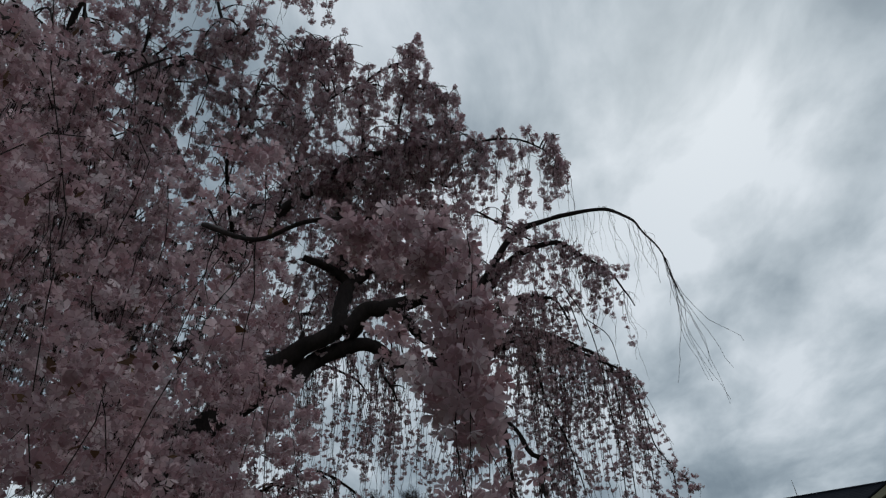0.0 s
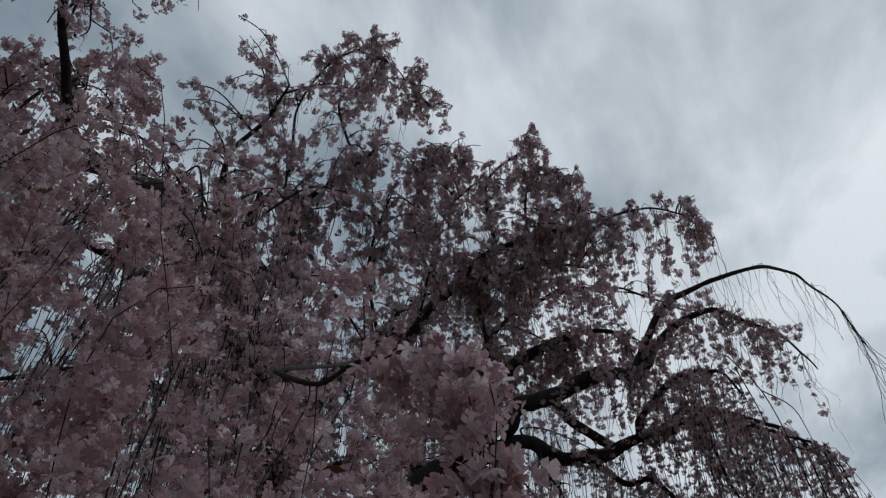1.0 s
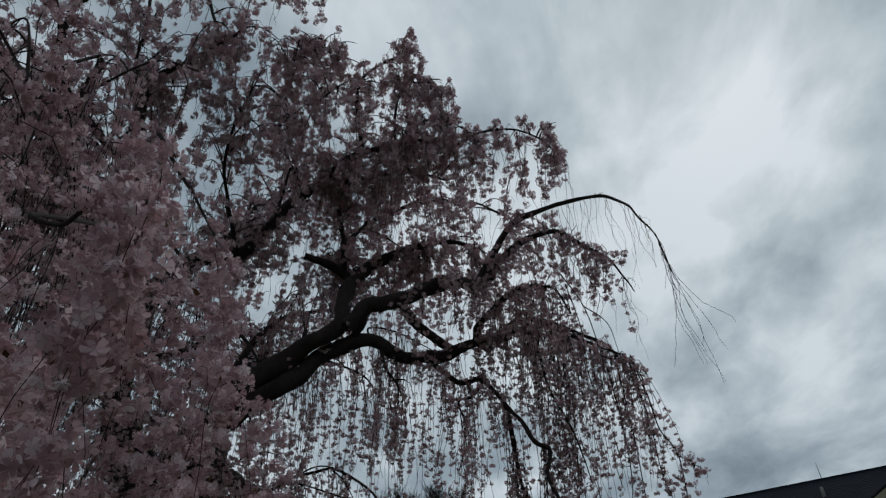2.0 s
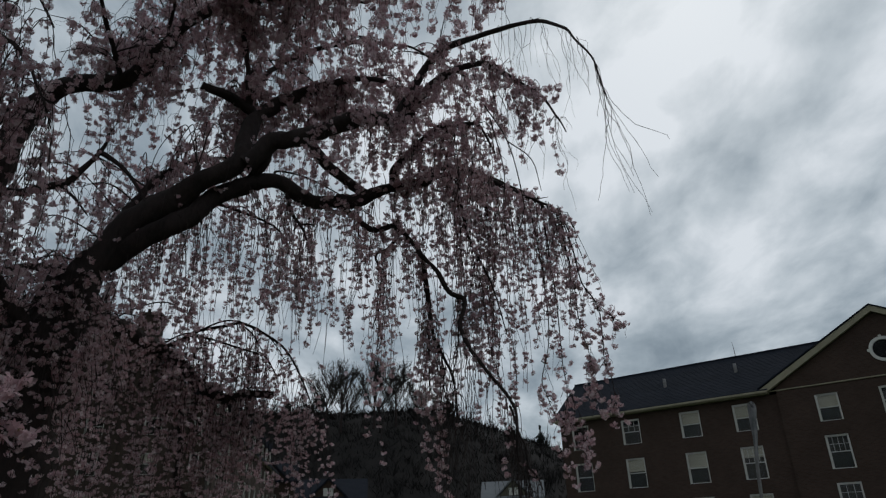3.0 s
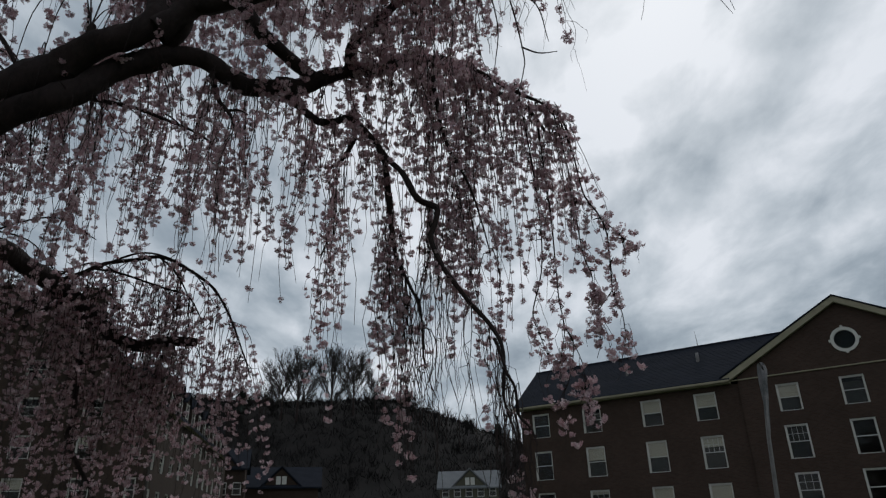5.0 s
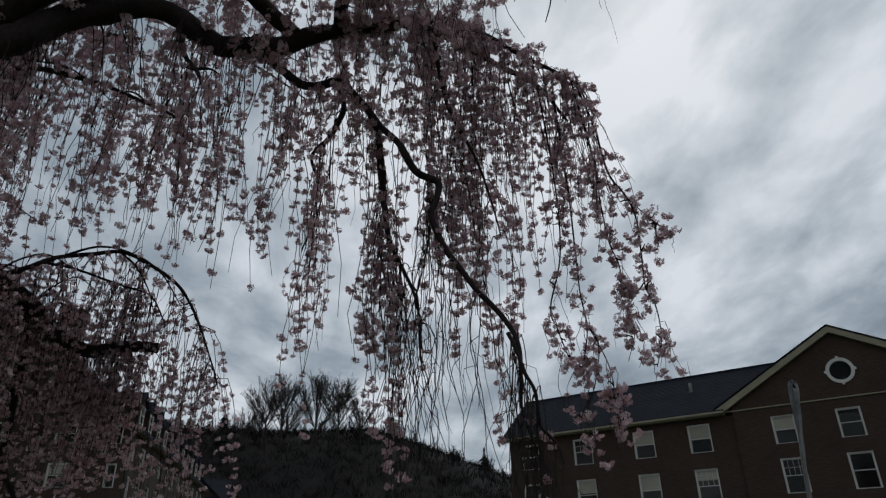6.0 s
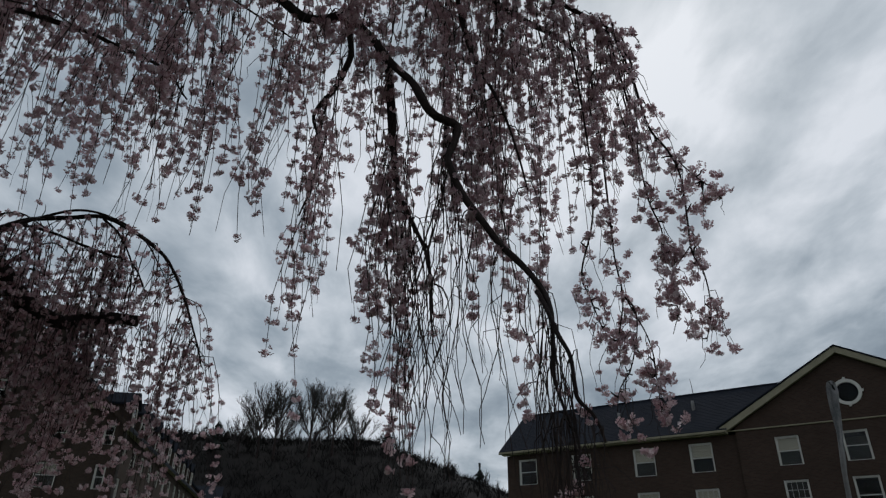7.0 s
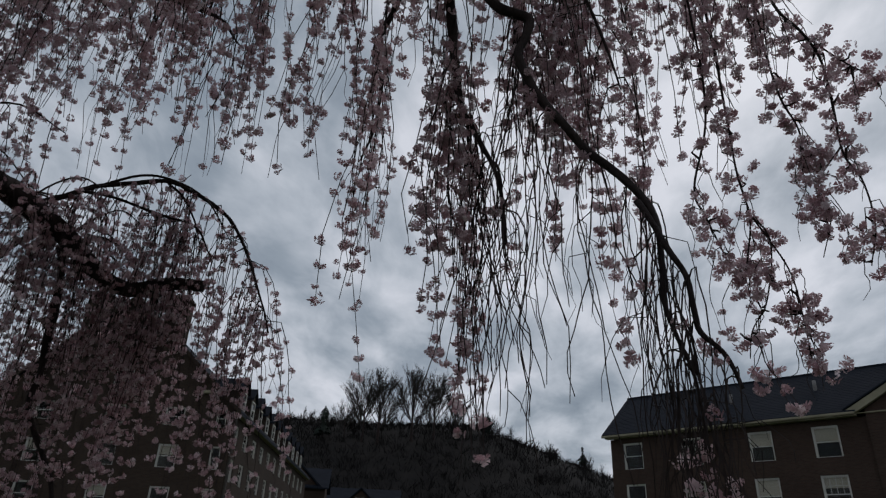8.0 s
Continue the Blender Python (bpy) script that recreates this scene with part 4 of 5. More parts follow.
C3k = limb("limb", [(-4.7, 6.95, 5.2), (-4.31, 6.9, 5.17), (-3.99, 6.9, 5.21), (-3.84, 6.9, 5.39), (-3.67, 6.9, 5.64), (-3.6, 6.9, 5.86)], 0.05, 0.012, seed=46)
limb("limb", [(-3.68, 6.9, 5.62), (-3.4, 6.9, 5.43), (-3.15, 6.9, 5.13), (-2.97, 6.92, 4.82)], 0.03, 0.008, seed=47)
limb("limb", [(-4.02, 6.9, 5.2), (-3.82, 6.9, 5.03), (-3.64, 6.9, 4.81)], 0.022, 0.006, seed=70)
spur = limb("limb", [(-2.47, 6.9, 5.1), (-2.48, 6.85, 5.22), (-2.48, 6.85, 5.33)], 0.034, 0.028, seed=48, label="short broken spur")
# whippy shoots that spring from the spur, arch over and hang
for a, b, lo in ((-2.72, -2.95, 4.3), (-2.3, -2.12, 4.95), (-2.62, -2.75, 4.6)):
    limb("shoot", [(-2.48, 6.83, 5.3), ((-2.48 + a) / 2, 6.8, 5.72), (a, 6.8, 5.82), (b, 6.78, 5.4), (b - 0.02, 6.78, lo)], 0.007, 0.003, 5, 0.1, 6, 71)
C5 = limb("limb", [(-0.42, 7.37, 5.24), (-0.38, 7.2, 5.33), (-0.22, 7.1, 5.48), (-0.05, 7.0, 5.6), (0.15, 6.85, 5.62), (0.35, 6.6, 5.5), (0.55, 6.45, 5.35), (0.7, 6.4, 5.0)], 0.055, 0.006, seed=12)
C6 = limb("limb", [(-0.1, 7.42, 5.32), (0.1, 7.7, 5.65), (0.45, 8.0, 5.8), (0.9, 8.2, 5.65), (1.25, 8.25, 5.45), (1.5, 8.2, 5.0)], 0.045, 0.01, seed=13)
U = limb("limb", [(-3.63, 6.75, 3.3), (-4.1, 6.85, 3.5), (-4.55, 6.9, 3.85), (-4.8, 6.9, 4.6), (-4.84, 6.9, 5.38), (-4.74, 7.0, 6.18), (-4.54, 7.0, 6.5), (-4.2, 7.0, 6.68), (-3.62, 7.0, 6.7), (-3.4, 7.0, 7.02), (-3.19, 7.0, 7.26), (-2.92, 7.0, 7.56), (-2.55, 7.0, 7.8), (-2.15, 7.0, 7.83), (-1.67, 7.0, 7.86), (-1.2, 6.9, 7.75), (-0.7, 6.8, 7.45)], 0.19, 0.012, seed=14, steps=6, taper=1.0)
Ub = limb("limb", [(-2.6, 7.0, 7.76), (-2.28, 6.9, 8.08), (-1.92, 6.8, 8.16), (-1.39, 6.7, 8.11), (-1.0, 6.6, 8.04), (-0.55, 6.5, 7.75)], 0.06, 0.012, seed=15)
Uc = limb("limb", [(-1.9, 6.77, 8.14), (-2.0, 6.7, 8.89), (-1.95, 6.6, 9.5), (-1.5, 6.5, 9.75), (-1.2, 6.45, 9.7)], 0.03, 0.008, seed=16)
Uf = limb("limb", [(-2.79, 7.0, 7.64), (-3.13, 6.7, 8.48), (-3.15, 6.5, 9.3), (-2.85, 6.4, 9.8), (-2.4, 6.3, 9.5)], 0.03, 0.008, seed=76)
Uh = limb("limb", [(-1.39, 6.7, 8.11), (-1.4, 6.65, 8.8), (-1.25, 6.6, 9.25), (-0.95, 6.55, 9.15), (-0.65, 6.5, 8.7)], 0.022, 0.006, seed=78)
Ui = limb("limb", [(-3.14, 6.6, 8.9), (-3.1, 6.55, 9.8), (-2.9, 6.5, 10.4), (-2.55, 6.45, 10.2), (-2.3, 6.4, 9.7)], 0.022, 0.006, seed=79)
Ug = limb("limb", [(-1.39, 6.7, 8.11), (-1.05, 6.6, 8.4), (-0.65, 6.5, 8.3), (-0.3, 6.4, 7.9)], 0.02, 0.006, seed=77)
Ud = limb("limb", [(-0.56, 6.52, 7.78), (-0.2, 6.68, 8.14), (0.25, 6.7, 8.17), (0.6, 6.7, 7.95), (0.83, 6.7, 7.65)], 0.02, 0.006, seed=17)
W = limb("limb", [(-2.2, 7.75, 6.6), (-2.6, 8.3, 7.5), (-2.3, 8.8, 8.4), (-1.5, 9.1, 8.95), (-0.5, 9.2, 8.9), (0.5, 9.1, 8.1)], 0.05, 0.01, seed=41)
X = limb("limb", [(-4.0, 7.0, 6.7), (-4.0, 7.3, 7.3), (-4.0, 7.7, 8.0), (-3.6, 8.0, 8.6), (-2.9, 8.2, 8.9)], 0.05, 0.01, seed=42)
T = limb("limb", [(-4.84, 6.88, 5.1), (-4.6, 6.2, 5.4), (-4.2, 5.5, 5.7), (-3.9, 5.0, 6.1), (-3.72, 4.5, 6.99), (-3.86, 4.5, 7.39), (-4.0, 4.5, 7.81), (-3.9, 4.3, 8.3)], 0.09, 0.012, seed=19, taper=1.3)
Tg = limb("limb", [(-4.2, 5.5, 5.68), (-3.8, 5.2, 5.7), (-3.42, 5.0, 5.5), (-3.1, 5.0, 5.2), (-2.85, 5.0, 4.7)], 0.03, 0.006, seed=78)
Ta = limb("limb", [(-3.85, 4.9, 6.3), (-4.3, 4.0, 6.9), (-4.16, 3.6, 7.5), (-3.72, 3.55, 7.95), (-3.3, 3.3, 8.1)], 0.045, 0.01, seed=20)
Tb = limb("limb", [(-3.84, 4.5, 7.36), (-3.56, 4.5, 7.57), (-3.25, 4.5, 7.76), (-2.9, 4.45, 7.9), (-2.68, 4.4, 8.1)], 0.04, 0.008, seed=21)
Tj = limb("limb", [(-3.9, 4.3, 8.3), (-4.0, 4.25, 9.3), (-3.6, 4.2, 10.1), (-3.0, 4.2, 10.2), (-2.6, 4.2, 9.6)], 0.02, 0.006, seed=80)
Tf = limb("limb", [(-3.78, 4.7, 6.8), (-3.45, 4.3, 6.45), (-3.15, 4.2, 6.14), (-2.83, 4.2, 5.62), (-2.59, 4.2, 5.25), (-2.31, 4.2, 4.78)], 0.03, 0.006, seed=72)
Te = limb("limb", [(-3.2, 7.0, 7.25), (-2.95, 6.6, 7.3), (-2.7, 6.2, 7.45), (-2.43, 5.8, 7.68), (-2.1, 5.45, 7.8), (-1.75, 5.15, 7.7)], 0.02, 0.006, seed=35)
Ty = limb("limb", [(-3.66, 6.98, 6.7), (-3.5, 6.3, 6.9), (-3.3, 5.6, 7.1), (-3.0, 5.2, 7.5), (-2.75, 5.0, 7.8)], 0.03, 0.007, seed=50)
Th = limb("limb", [(-2.98, 5.2, 7.52), (-4.13, 5.3, 10.76), (-3.69, 5.35, 11.27), (-3.06, 5.4, 11.19), (-2.45, 5.4, 10.08)], 0.025, 0.007, seed=82)
Tc = limb("limb", [(-4.2, 5.5, 5.68), (-4.5, 4.7, 6.2), (-4.8, 4.0, 7.0), (-5.0, 3.5, 7.3)], 0.06, 0.012, seed=22)
L = limb("limb", [(-3.63, 6.85, 3.45), (-3.85, 7.5, 3.85), (-4.08, 8.3, 4.1), (-4.0, 9.1, 4.08), (-3.86, 9.4, 4.01), (-3.75, 9.6, 3.9), (-3.55, 9.7, 3.72), (-3.29, 9.8, 3.5), (-3.01, 9.82, 3.41), (-2.77, 9.82, 3.45), (-2.41, 9.82, 3.46)], 0.14, 0.048, seed=23, taper=1.0)
La = limb("limb", [(-3.9, 9.4, 4.05), (-3.68, 9.5, 4.21), (-3.52, 9.6, 4.35), (-3.21, 9.7, 4.43), (-2.95, 9.8, 4.5), (-2.65, 9.8, 4.36), (-2.33, 9.8, 4.14), (-2.16, 9.8, 3.92), (-2.01, 9.8, 3.64), (-1.88, 9.8, 3.33), (-1.76, 9.8, 3.04)], 0.026, 0.005, seed=24)
limb("limb", [(-2.96, 9.8, 4.49), (-2.78, 9.8, 4.33), (-2.62, 9.8, 4.09), (-2.52, 9.8, 3.85)], 0.012, 0.004, seed=73)
limb("limb", [(-3.78, 9.58, 3.92), (-4.05, 9.6, 3.82), (-4.25, 9.6, 3.6)], 0.03, 0.012, seed=74)
Lk = limb("limb", [(-3.66, 9.52, 4.22), (-3.2, 9.7, 4.52), (-2.82, 9.75, 4.46), (-2.5, 9.75, 4.25), (-2.22, 9.75, 3.86)], 0.014, 0.004, seed=82)
Lc = limb("limb", [(-3.6, 9.55, 4.28), (-3.32, 9.6, 4.23), (-3.04, 9.7, 4.16), (-2.8, 9.7, 4.07), (-2.52, 9.7, 3.96), (-2.35, 9.7, 3.7)], 0.016, 0.005, seed=49)
Lh = limb("limb", [(-3.7, 9.64, 3.85), (-3.64, 9.7, 3.4), (-3.6, 9.7, 2.95), (-3.56, 9.7, 2.62), (-3.58, 9.7, 2.4), (-3.35, 9.7, 2.06), (-3.17, 9.7, 1.74), (-3.1, 9.7, 1.4)], 0.034, 0.012, seed=25)
Lb = limb("limb", [(-4.06, 8.3, 4.1), (-4.9, 8.6, 4.9), (-5.8, 8.6, 5.0), (-6.5, 8.5, 4.4)], 0.08, 0.02, seed=26)
V = limb("limb", [(-3.85, 7.5, 3.86), (-3.95, 8.1, 5.5), (-3.7, 8.8, 6.6), (-3.1, 9.4, 7.1)], 0.07, 0.015, seed=36)
# boughs that lean over the walk
N = limb("limb", [(-3.62, 6.72, 3.2), (-4.0, 5.6, 4.3), (-3.6, 4.4, 4.9), (-3.0, 3.2, 4.8), (-2.4, 2.2, 4.4), (-1.95, 1.4, 3.85), (-1.6, 0.8, 3.2), (-1.49, 0.66, 2.95), (-1.43, 0.67, 2.75), (-1.38, 0.72, 2.4)], 0.07, 0.007, seed=28, taper=1.3)
Na = limb("limb", [(-3.5, 4.4, 4.9), (-3.8, 3.2, 5.1), (-3.8, 2.0, 4.8), (-3.4, 1.0, 4.1)], 0.06, 0.012, seed=29)
Nb = limb("limb", [(-1.9, 1.3, 3.75), (-1.6, 0.85, 3.35), (-1.46, 0.62, 3.4), (-1.4, 0.48, 3.55), (-1.27, 0.48, 3.8)], 0.018, 0.007, seed=30)
Nc = limb("limb", [(-2.7, 2.7, 4.65), (-2.4, 2.5, 5.0), (-2.3, 2.4, 4.95), (-2.15, 2.25, 4.75)], 0.03, 0.008, seed=31)
Nf = limb("limb", [(-4.02, 5.5, 4.35), (-5.0, 4.8, 5.2), (-6.1, 4.1, 5.3), (-7.0, 3.5, 4.7)], 0.05, 0.012, seed=81)
# Nd and Ne stay out of view; added to shade the near blossom
Nd = limb("limb", [(-3.8, 2.0, 4.8), (-3.4, 0.6, 5.0), (-2.8, -0.8, 4.8), (-2.2, -2.0, 4.1)], 0.05, 0.01, seed=39)
Ne = limb("limb", [(-3.5, 1.0, 4.95), (-2.9, -1.0, 5.2), (-1.7, -2.2, 5.2), (-0.4, -2.8, 4.6)], 0.04, 0.01, seed=40)

# ---- blossom shapes


def flower(r, fine, gen):
    """One five-petalled flower facing +z, its centre in the origin."""
    vs, qs = [(0, 0, 0)], []
    for k in range(5):
        a = k * 2 * math.pi / 5 + gen.uniform(-0.15, 0.15)
        rr = r * gen.uniform(0.85, 1.1)
        cup = gen.uniform(0.2, 0.75)

        def at(f, side, lift):
            c, s = math.cos(a), math.sin(a)
            x, y = f * rr, side * rr
            return (x * c - y * s, x * s + y * c, lift * rr)
        b = len(vs)
        if fine == "quad":
            vs += [at(0.72, 0.4, cup * 0.6), at(1.0, 0.0, cup * 0.9), at(0.72, -0.4, cup * 0.6)]
            qs += [(0, b + 2, b + 1, b)]
        elif fine:
            vs += [at(0.5, 0.3, cup * 0.35), at(0.9, 0.3, cup * 0.8), at(0.93, 0.0, cup * 0.85), at(0.9, -0.3, cup * 0.8), at(0.5, -0.3, cup * 0.35)]
            qs += [(0, b + 4, b + 3, b + 2), (0, b + 2, b + 1, b)]
        else:
            vs += [at(1.0, 0.52, cup * 0.8), at(1.0, -0.52, cup * 0.8)]
            qs += [(0, b + 1, b)]
    return np.array(vs), np.array(qs)


def cluster(count, r, reach, fine, gen):
    """A knot of flowers on short stalks round a node."""
    vs, qs, n = [], [], 0
    for k in range(count):
        z = gen.uniform(-0.95, 0.35)
        a = k * 2.4 + gen.uniform(-0.5, 0.5)
        d = np.array([math.cos(a) * math.sqrt(1 - z * z), math.sin(a) * math.sqrt(1 - z * z), z])
        face = d + gen.normal(0, 0.4, 3) - np.array([0, 0, 0.35])
        face /= np.linalg.norm(face)
        side = np.cross(face, (0.3, 0.2, 1.0))
        side /= np.linalg.norm(side)
        up = np.cross(face, side)
        fv, fq = flower(r * gen.uniform(0.8, 1.15), fine, gen)
        vs.append(fv[:, :1] * side + fv[:, 1:2] * up + fv[:, 2:3] * face + d * reach * gen.uniform(0.35, 1.2) - np.array([0, 0, 0.25 * reach]))
        qs.append(fq + n)
        n += len(fv)
    return np.concatenate(vs), np.concatenate(qs)


CLOSE_KNOTS = [cluster(11, 0.0052, 0.0115, True, rng) for _ in range(8)]
FAR_KNOTS = [cluster(8, 0.0152, 0.0215, False, rng) for _ in range(14)]
NEAR_KNOTS = [cluster(15, 0.0096, 0.027, "quad", rng) for _ in range(12)]
MID_KNOTS = [cluster(15, 0.0122, 0.027, False, rng) for _ in range(12)]


def hanging_turns(n):
    """Turns about the upright with a slight tilt: the knots keep hanging."""
    a, bx, by = rng.uniform(0, 2 * math.pi, n), rng.normal(0, 0.35, n), rng.normal(0, 0.35, n)
    c, s, o, i = np.cos(a), np.sin(a), np.zeros(n), np.ones(n)
    rz = np.stack([c, -s, o, s, c, o, o, o, i], -1).reshape(n, 3, 3)
    rx = np.stack([i, o, o, o, np.cos(bx), -np.sin(bx), o, np.sin(bx), np.cos(bx)], -1).reshape(n, 3, 3)
    ry = np.stack([np.cos(by), o, np.sin(by), o, i, o, -np.sin(by), o, np.cos(by)], -1).reshape(n, 3, 3)
    return rx @ ry @ rz


def blossom_mesh(name, places, knots, sizes, mat):
    """All knots of flowers as one mesh."""
    places = np.asarray(places)
    pick = rng.integers(0, len(knots), len(places))
    vs, qs, n = [], [], 0
    for k, (kv, kq) in enumerate(knots):
        p, s = places[pick == k], sizes[pick == k]
        if not len(p):
            continue
        tilt = hanging_turns(len(p))
        v = np.einsum("nij,mj->nmi", tilt, kv) * s[:, None, None] + p[:, None, :]
        q = kq[None] + (np.arange(len(p)) * len(kv))[:, None, None] + n
        vs.append(v.reshape(-1, 3))
        qs.append(q.reshape(-1, kq.shape[1]))
        n += len(p) * len(kv)
    return mesh_from(name, np.concatenate(vs), np.concatenate(qs), mat)


twigs = Heap()
SPOTS = {"far": [], "mid": [], "near": [], "close": []}


def strand(a, length, reach, ang, rise, wave, r=0.004, n=11, lean=0.0):
    """A hanging shoot: it springs from a, arches outward and falls."""
    s = np.linspace(0, 1, n)
    out = reach * (1 - np.exp(-5 * s)) + lean * s * s
    ph = rng.uniform(0, 6.3, 4)
    bow = rng.normal(0, 0.05 * min(1.0, length), 2)
    x = a[0] + bow[0] * s * s + math.cos(ang) * out + wave * (np.sin(5 * s + ph[0]) - math.sin(ph[0])) * s + 0.35 * wave * np.sin(13 * s + ph[2]) * s
    y = a[1] + bow[1] * s * s + math.sin(ang) * out + wave * (np.sin(4.3 * s + ph[1]) - math.sin(ph[1])) * s + 0.35 * wave * np.sin(12 * s + ph[3]) * s
    z = a[2] + rise * np.sin(np.pi * np.minimum(s * 3.2, 1)) - length * s ** 1.25
    p = np.stack([x, y, z], -1)
    p[1:, :2] += np.cumsum(rng.normal(0, 0.0045 * min(1.0, length, r / 0.003), (n - 1, 2)), axis=0)
    p[1:, :2] += rng.normal(0, min(0.006, 0.045 * length / n, 1.3 * r), (n - 1, 2))
    v, q, c = tube(p, r, r * 0.45, 3)
    twigs.add(v, q, c)
    return p


def along(p, step, skip, bare, where, jit=0.012, top=0.0):
    """Blossom knots along a shoot, in bunches with gaps between them. bare: the share of its lower end that has none."""
    seg = np.linalg.norm(np.diff(p, axis=0), axis=1)
    cum = np.concatenate(([0], np.cumsum(seg)))
    total = cum[-1] * (1 - bare)
    d = top + min(0.06, step) + rng.uniform(0, step)
    ph = rng.uniform(0, 100)
    if bare < 0.5 and rng.uniform() < 0.8 and noise.noise(Vector((ph + cum[-1] * 3.0 - 0.3, ph, 0))) > skip:
        SPOTS[where].append(p[-1])
    while d < total:
        if noise.noise(Vector((ph + d * 3.0, ph, 0))) > skip:
            q = np.array([np.interp(d, cum, p[:, k]) for k in range(3)])
            SPOTS[where].append(q + rng.normal(0, jit, 3))
        d += step * rng.uniform(0.6, 1.4)


def drape(path, count, ends=None, lens=None, spread=0.3, rise=0.08, frm=0.0, to=1.0, step=0.115, skip=-0.03, bare=0.0, bare_share=0.0, where="far", wave=0.05, r=0.0045, shoots=1, facing=(0, 6.3), bundles=0, top=0.0):
    """Hangs shoots from a limb: ends are the heights at which they stop, lens their lengths."""
    path = np.asarray(path)
    for _ in range(count):
        f = rng.uniform(0, 1)
        if bundles:
            f = min(0.99, max(0.0, (int(f * bundles) + 0.5) / bundles + rng.normal(0, 0.05 / bundles)))
        f = (frm + (to - frm) * f) * (len(path) - 1)
        i = min(int(f), len(path) - 2)
        a = path[i] + (path[i + 1] - path[i]) * (f - i)
        if ends:
            length = max(0.25, a[2] - rng.uniform(*ends))
        else:
            length = rng.uniform(*lens)
        p = strand(a, length, spread * rng.uniform(0.1, 1.0), rng.uniform(*facing), rise * rng.uniform(0.3, 1.6), wave * min(1.5, length), r, 17 if bare_share > 0.5 else 9)
        b = bare if rng.uniform() < bare_share else rng.uniform(0, 0.08)
        along(p, step, skip, b, where, top=top)
        if where == "far" and rng.uniform() < 0.45:
            strand(p[1], length * rng.uniform(0.4, 0.85), rng.uniform(0.01, 0.06), rng.uniform(0, 6.3), 0.01, 0.06, r * 0.55, 9)
        for _ in range(shoots):
            k = rng.integers(2, 7 if bare_share < 0.5 else 15)
            sl = min(length * 0.45, rng.uniform(0.15, 0.6))
            p2 = strand(p[k], sl, rng.uniform(0.04, 0.14), rng.uniform(0, 6.3), 0.02, 0.03, r * 0.6, 6)
            along(p2, step, skip, b, where)


def spray(base, count, rad, lens, seed_dir, up=0.5, where="far", hang=5, skip=-0.1, step=0.115):
    """Fine arching branches from a limb's stretch, each with its own hanging shoots."""
    base = np.asarray(base)
    for _ in range(count):
        a = base[rng.integers(0, len(base))]
        d = np.array(seed_dir) + rng.normal(0, 0.6, 3)
        d[2] = abs(d[2]) * up + 0.15
        d /= np.linalg.norm(d)
        ln = rng.uniform(0.4, 1.0) * rad
        p = spline([a, a + d * ln * 0.4 + np.array([0, 0, 0.06]), a + d * ln * 0.8, a + d * ln + np.array([d[0], d[1], -1.2]) * ln * 0.25], 4)
        thick = 0.012 if where == "far" else 0.0035
        v, q, c = tube(p, thick, thick * 0.35, 4)
        twigs.add(v, q, c)
        along(p, step, skip, 0, where)
        drape(p, hang, lens=lens, spread=0.16, rise=0.04, frm=0.25, step=step, skip=skip, where=where)


# ---- far curtains, by limb
BACK = (0.4, 2.7)   # shoots that spring to the far side of a limb
for arm, n, frm in ((R1, 15, 8), (R2, 20, 8), (R3, 12, 8), (R4, 10, 4), (R5, 10, 6), (R6, 3, 4), (R7, 14, 8), (R8, 6, 4)):
    for _ in range(n):
        a = arm[rng.integers(frm, len(arm) - 1)]
        p = strand(a, rng.uniform(0.08, 0.36), rng.uniform(0.02, 0.1), rng.uniform(0, 6.3), 0.03, 0.03, 0.003, 8)
        along(p, 0.09, 0.0, 0, "far", 0.012)
drape(C4, 15, ends=(3.3, 4.2), frm=0.68, to=0.98, spread=0.16)
drape(C4, 11, ends=(2.9, 3.9), frm=0.6, to=0.8, spread=0.2, facing=(1.0, 3.6))
drape(C4, 10, ends=(3.2, 4.2), frm=0.25, to=0.6, spread=0.3, facing=BACK)
drape(C4d, 14, ends=(2.6, 3.4), frm=0.2, spread=0.18)
drape(C6, 23, ends=(2.6, 3.8), frm=0.2, to=0.6, spread=0.3)
drape(C6, 8, ends=(3.6, 4.4), frm=0.6, spread=0.3)
drape(C8, 15, ends=(3.5, 4.6), frm=0.2, spread=0.35, top=0.5)
spray(C8, 3, 0.7, (0.4, 1.2), (0.0, 0.2, 0.3))
# three bunches on the bough behind, with gaps between them
drape(C7, 7, ends=(3.9, 4.5), frm=0.3, to=0.42, spread=0.1, top=0.4)
drape(C7, 12, ends=(3.6, 4.2), frm=0.52, to=0.68, spread=0.12, top=0.4)
drape(C7, 9, ends=(3.5, 4.1), frm=0.82, to=0.98, spread=0.1, top=0.3)
drape(C3, 11, ends=(3.2, 4.0), frm=0.1, to=0.6, spread=0.5, facing=BACK, top=0.4)
drape(C3, 14, ends=(2.9, 3.8), frm=0.1, to=0.5, spread=0.25, facing=(3.0, 5.6), top=0.6, skip=-0.15)
drape(C3, 12, ends=(3.4, 4.1), frm=0.55, to=0.95, spread=0.3, facing=BACK, bundles=5, top=0.5)
drape(C3d, 6, ends=(3.4, 4.0), frm=0.3, spread=0.12)
drape(C3n, 6, ends=(2.8, 3.6), frm=0.05, to=0.4, spread=0.3, facing=BACK)
drape(C3n, 14, ends=(1.75, 2.4), frm=0.36, to=0.66, spread=0.16, bare=0.8, bare_share=1.0, facing=BACK, wave=0.06, shoots=2, bundles=5)
drape(C3n, 25, ends=(1.05, 2.0), frm=0.62, to=1.0, spread=0.14, facing=(0.2, 2.9), bare=0.9, bare_share=0.88, r=0.0038, wave=0.06, shoots=2)
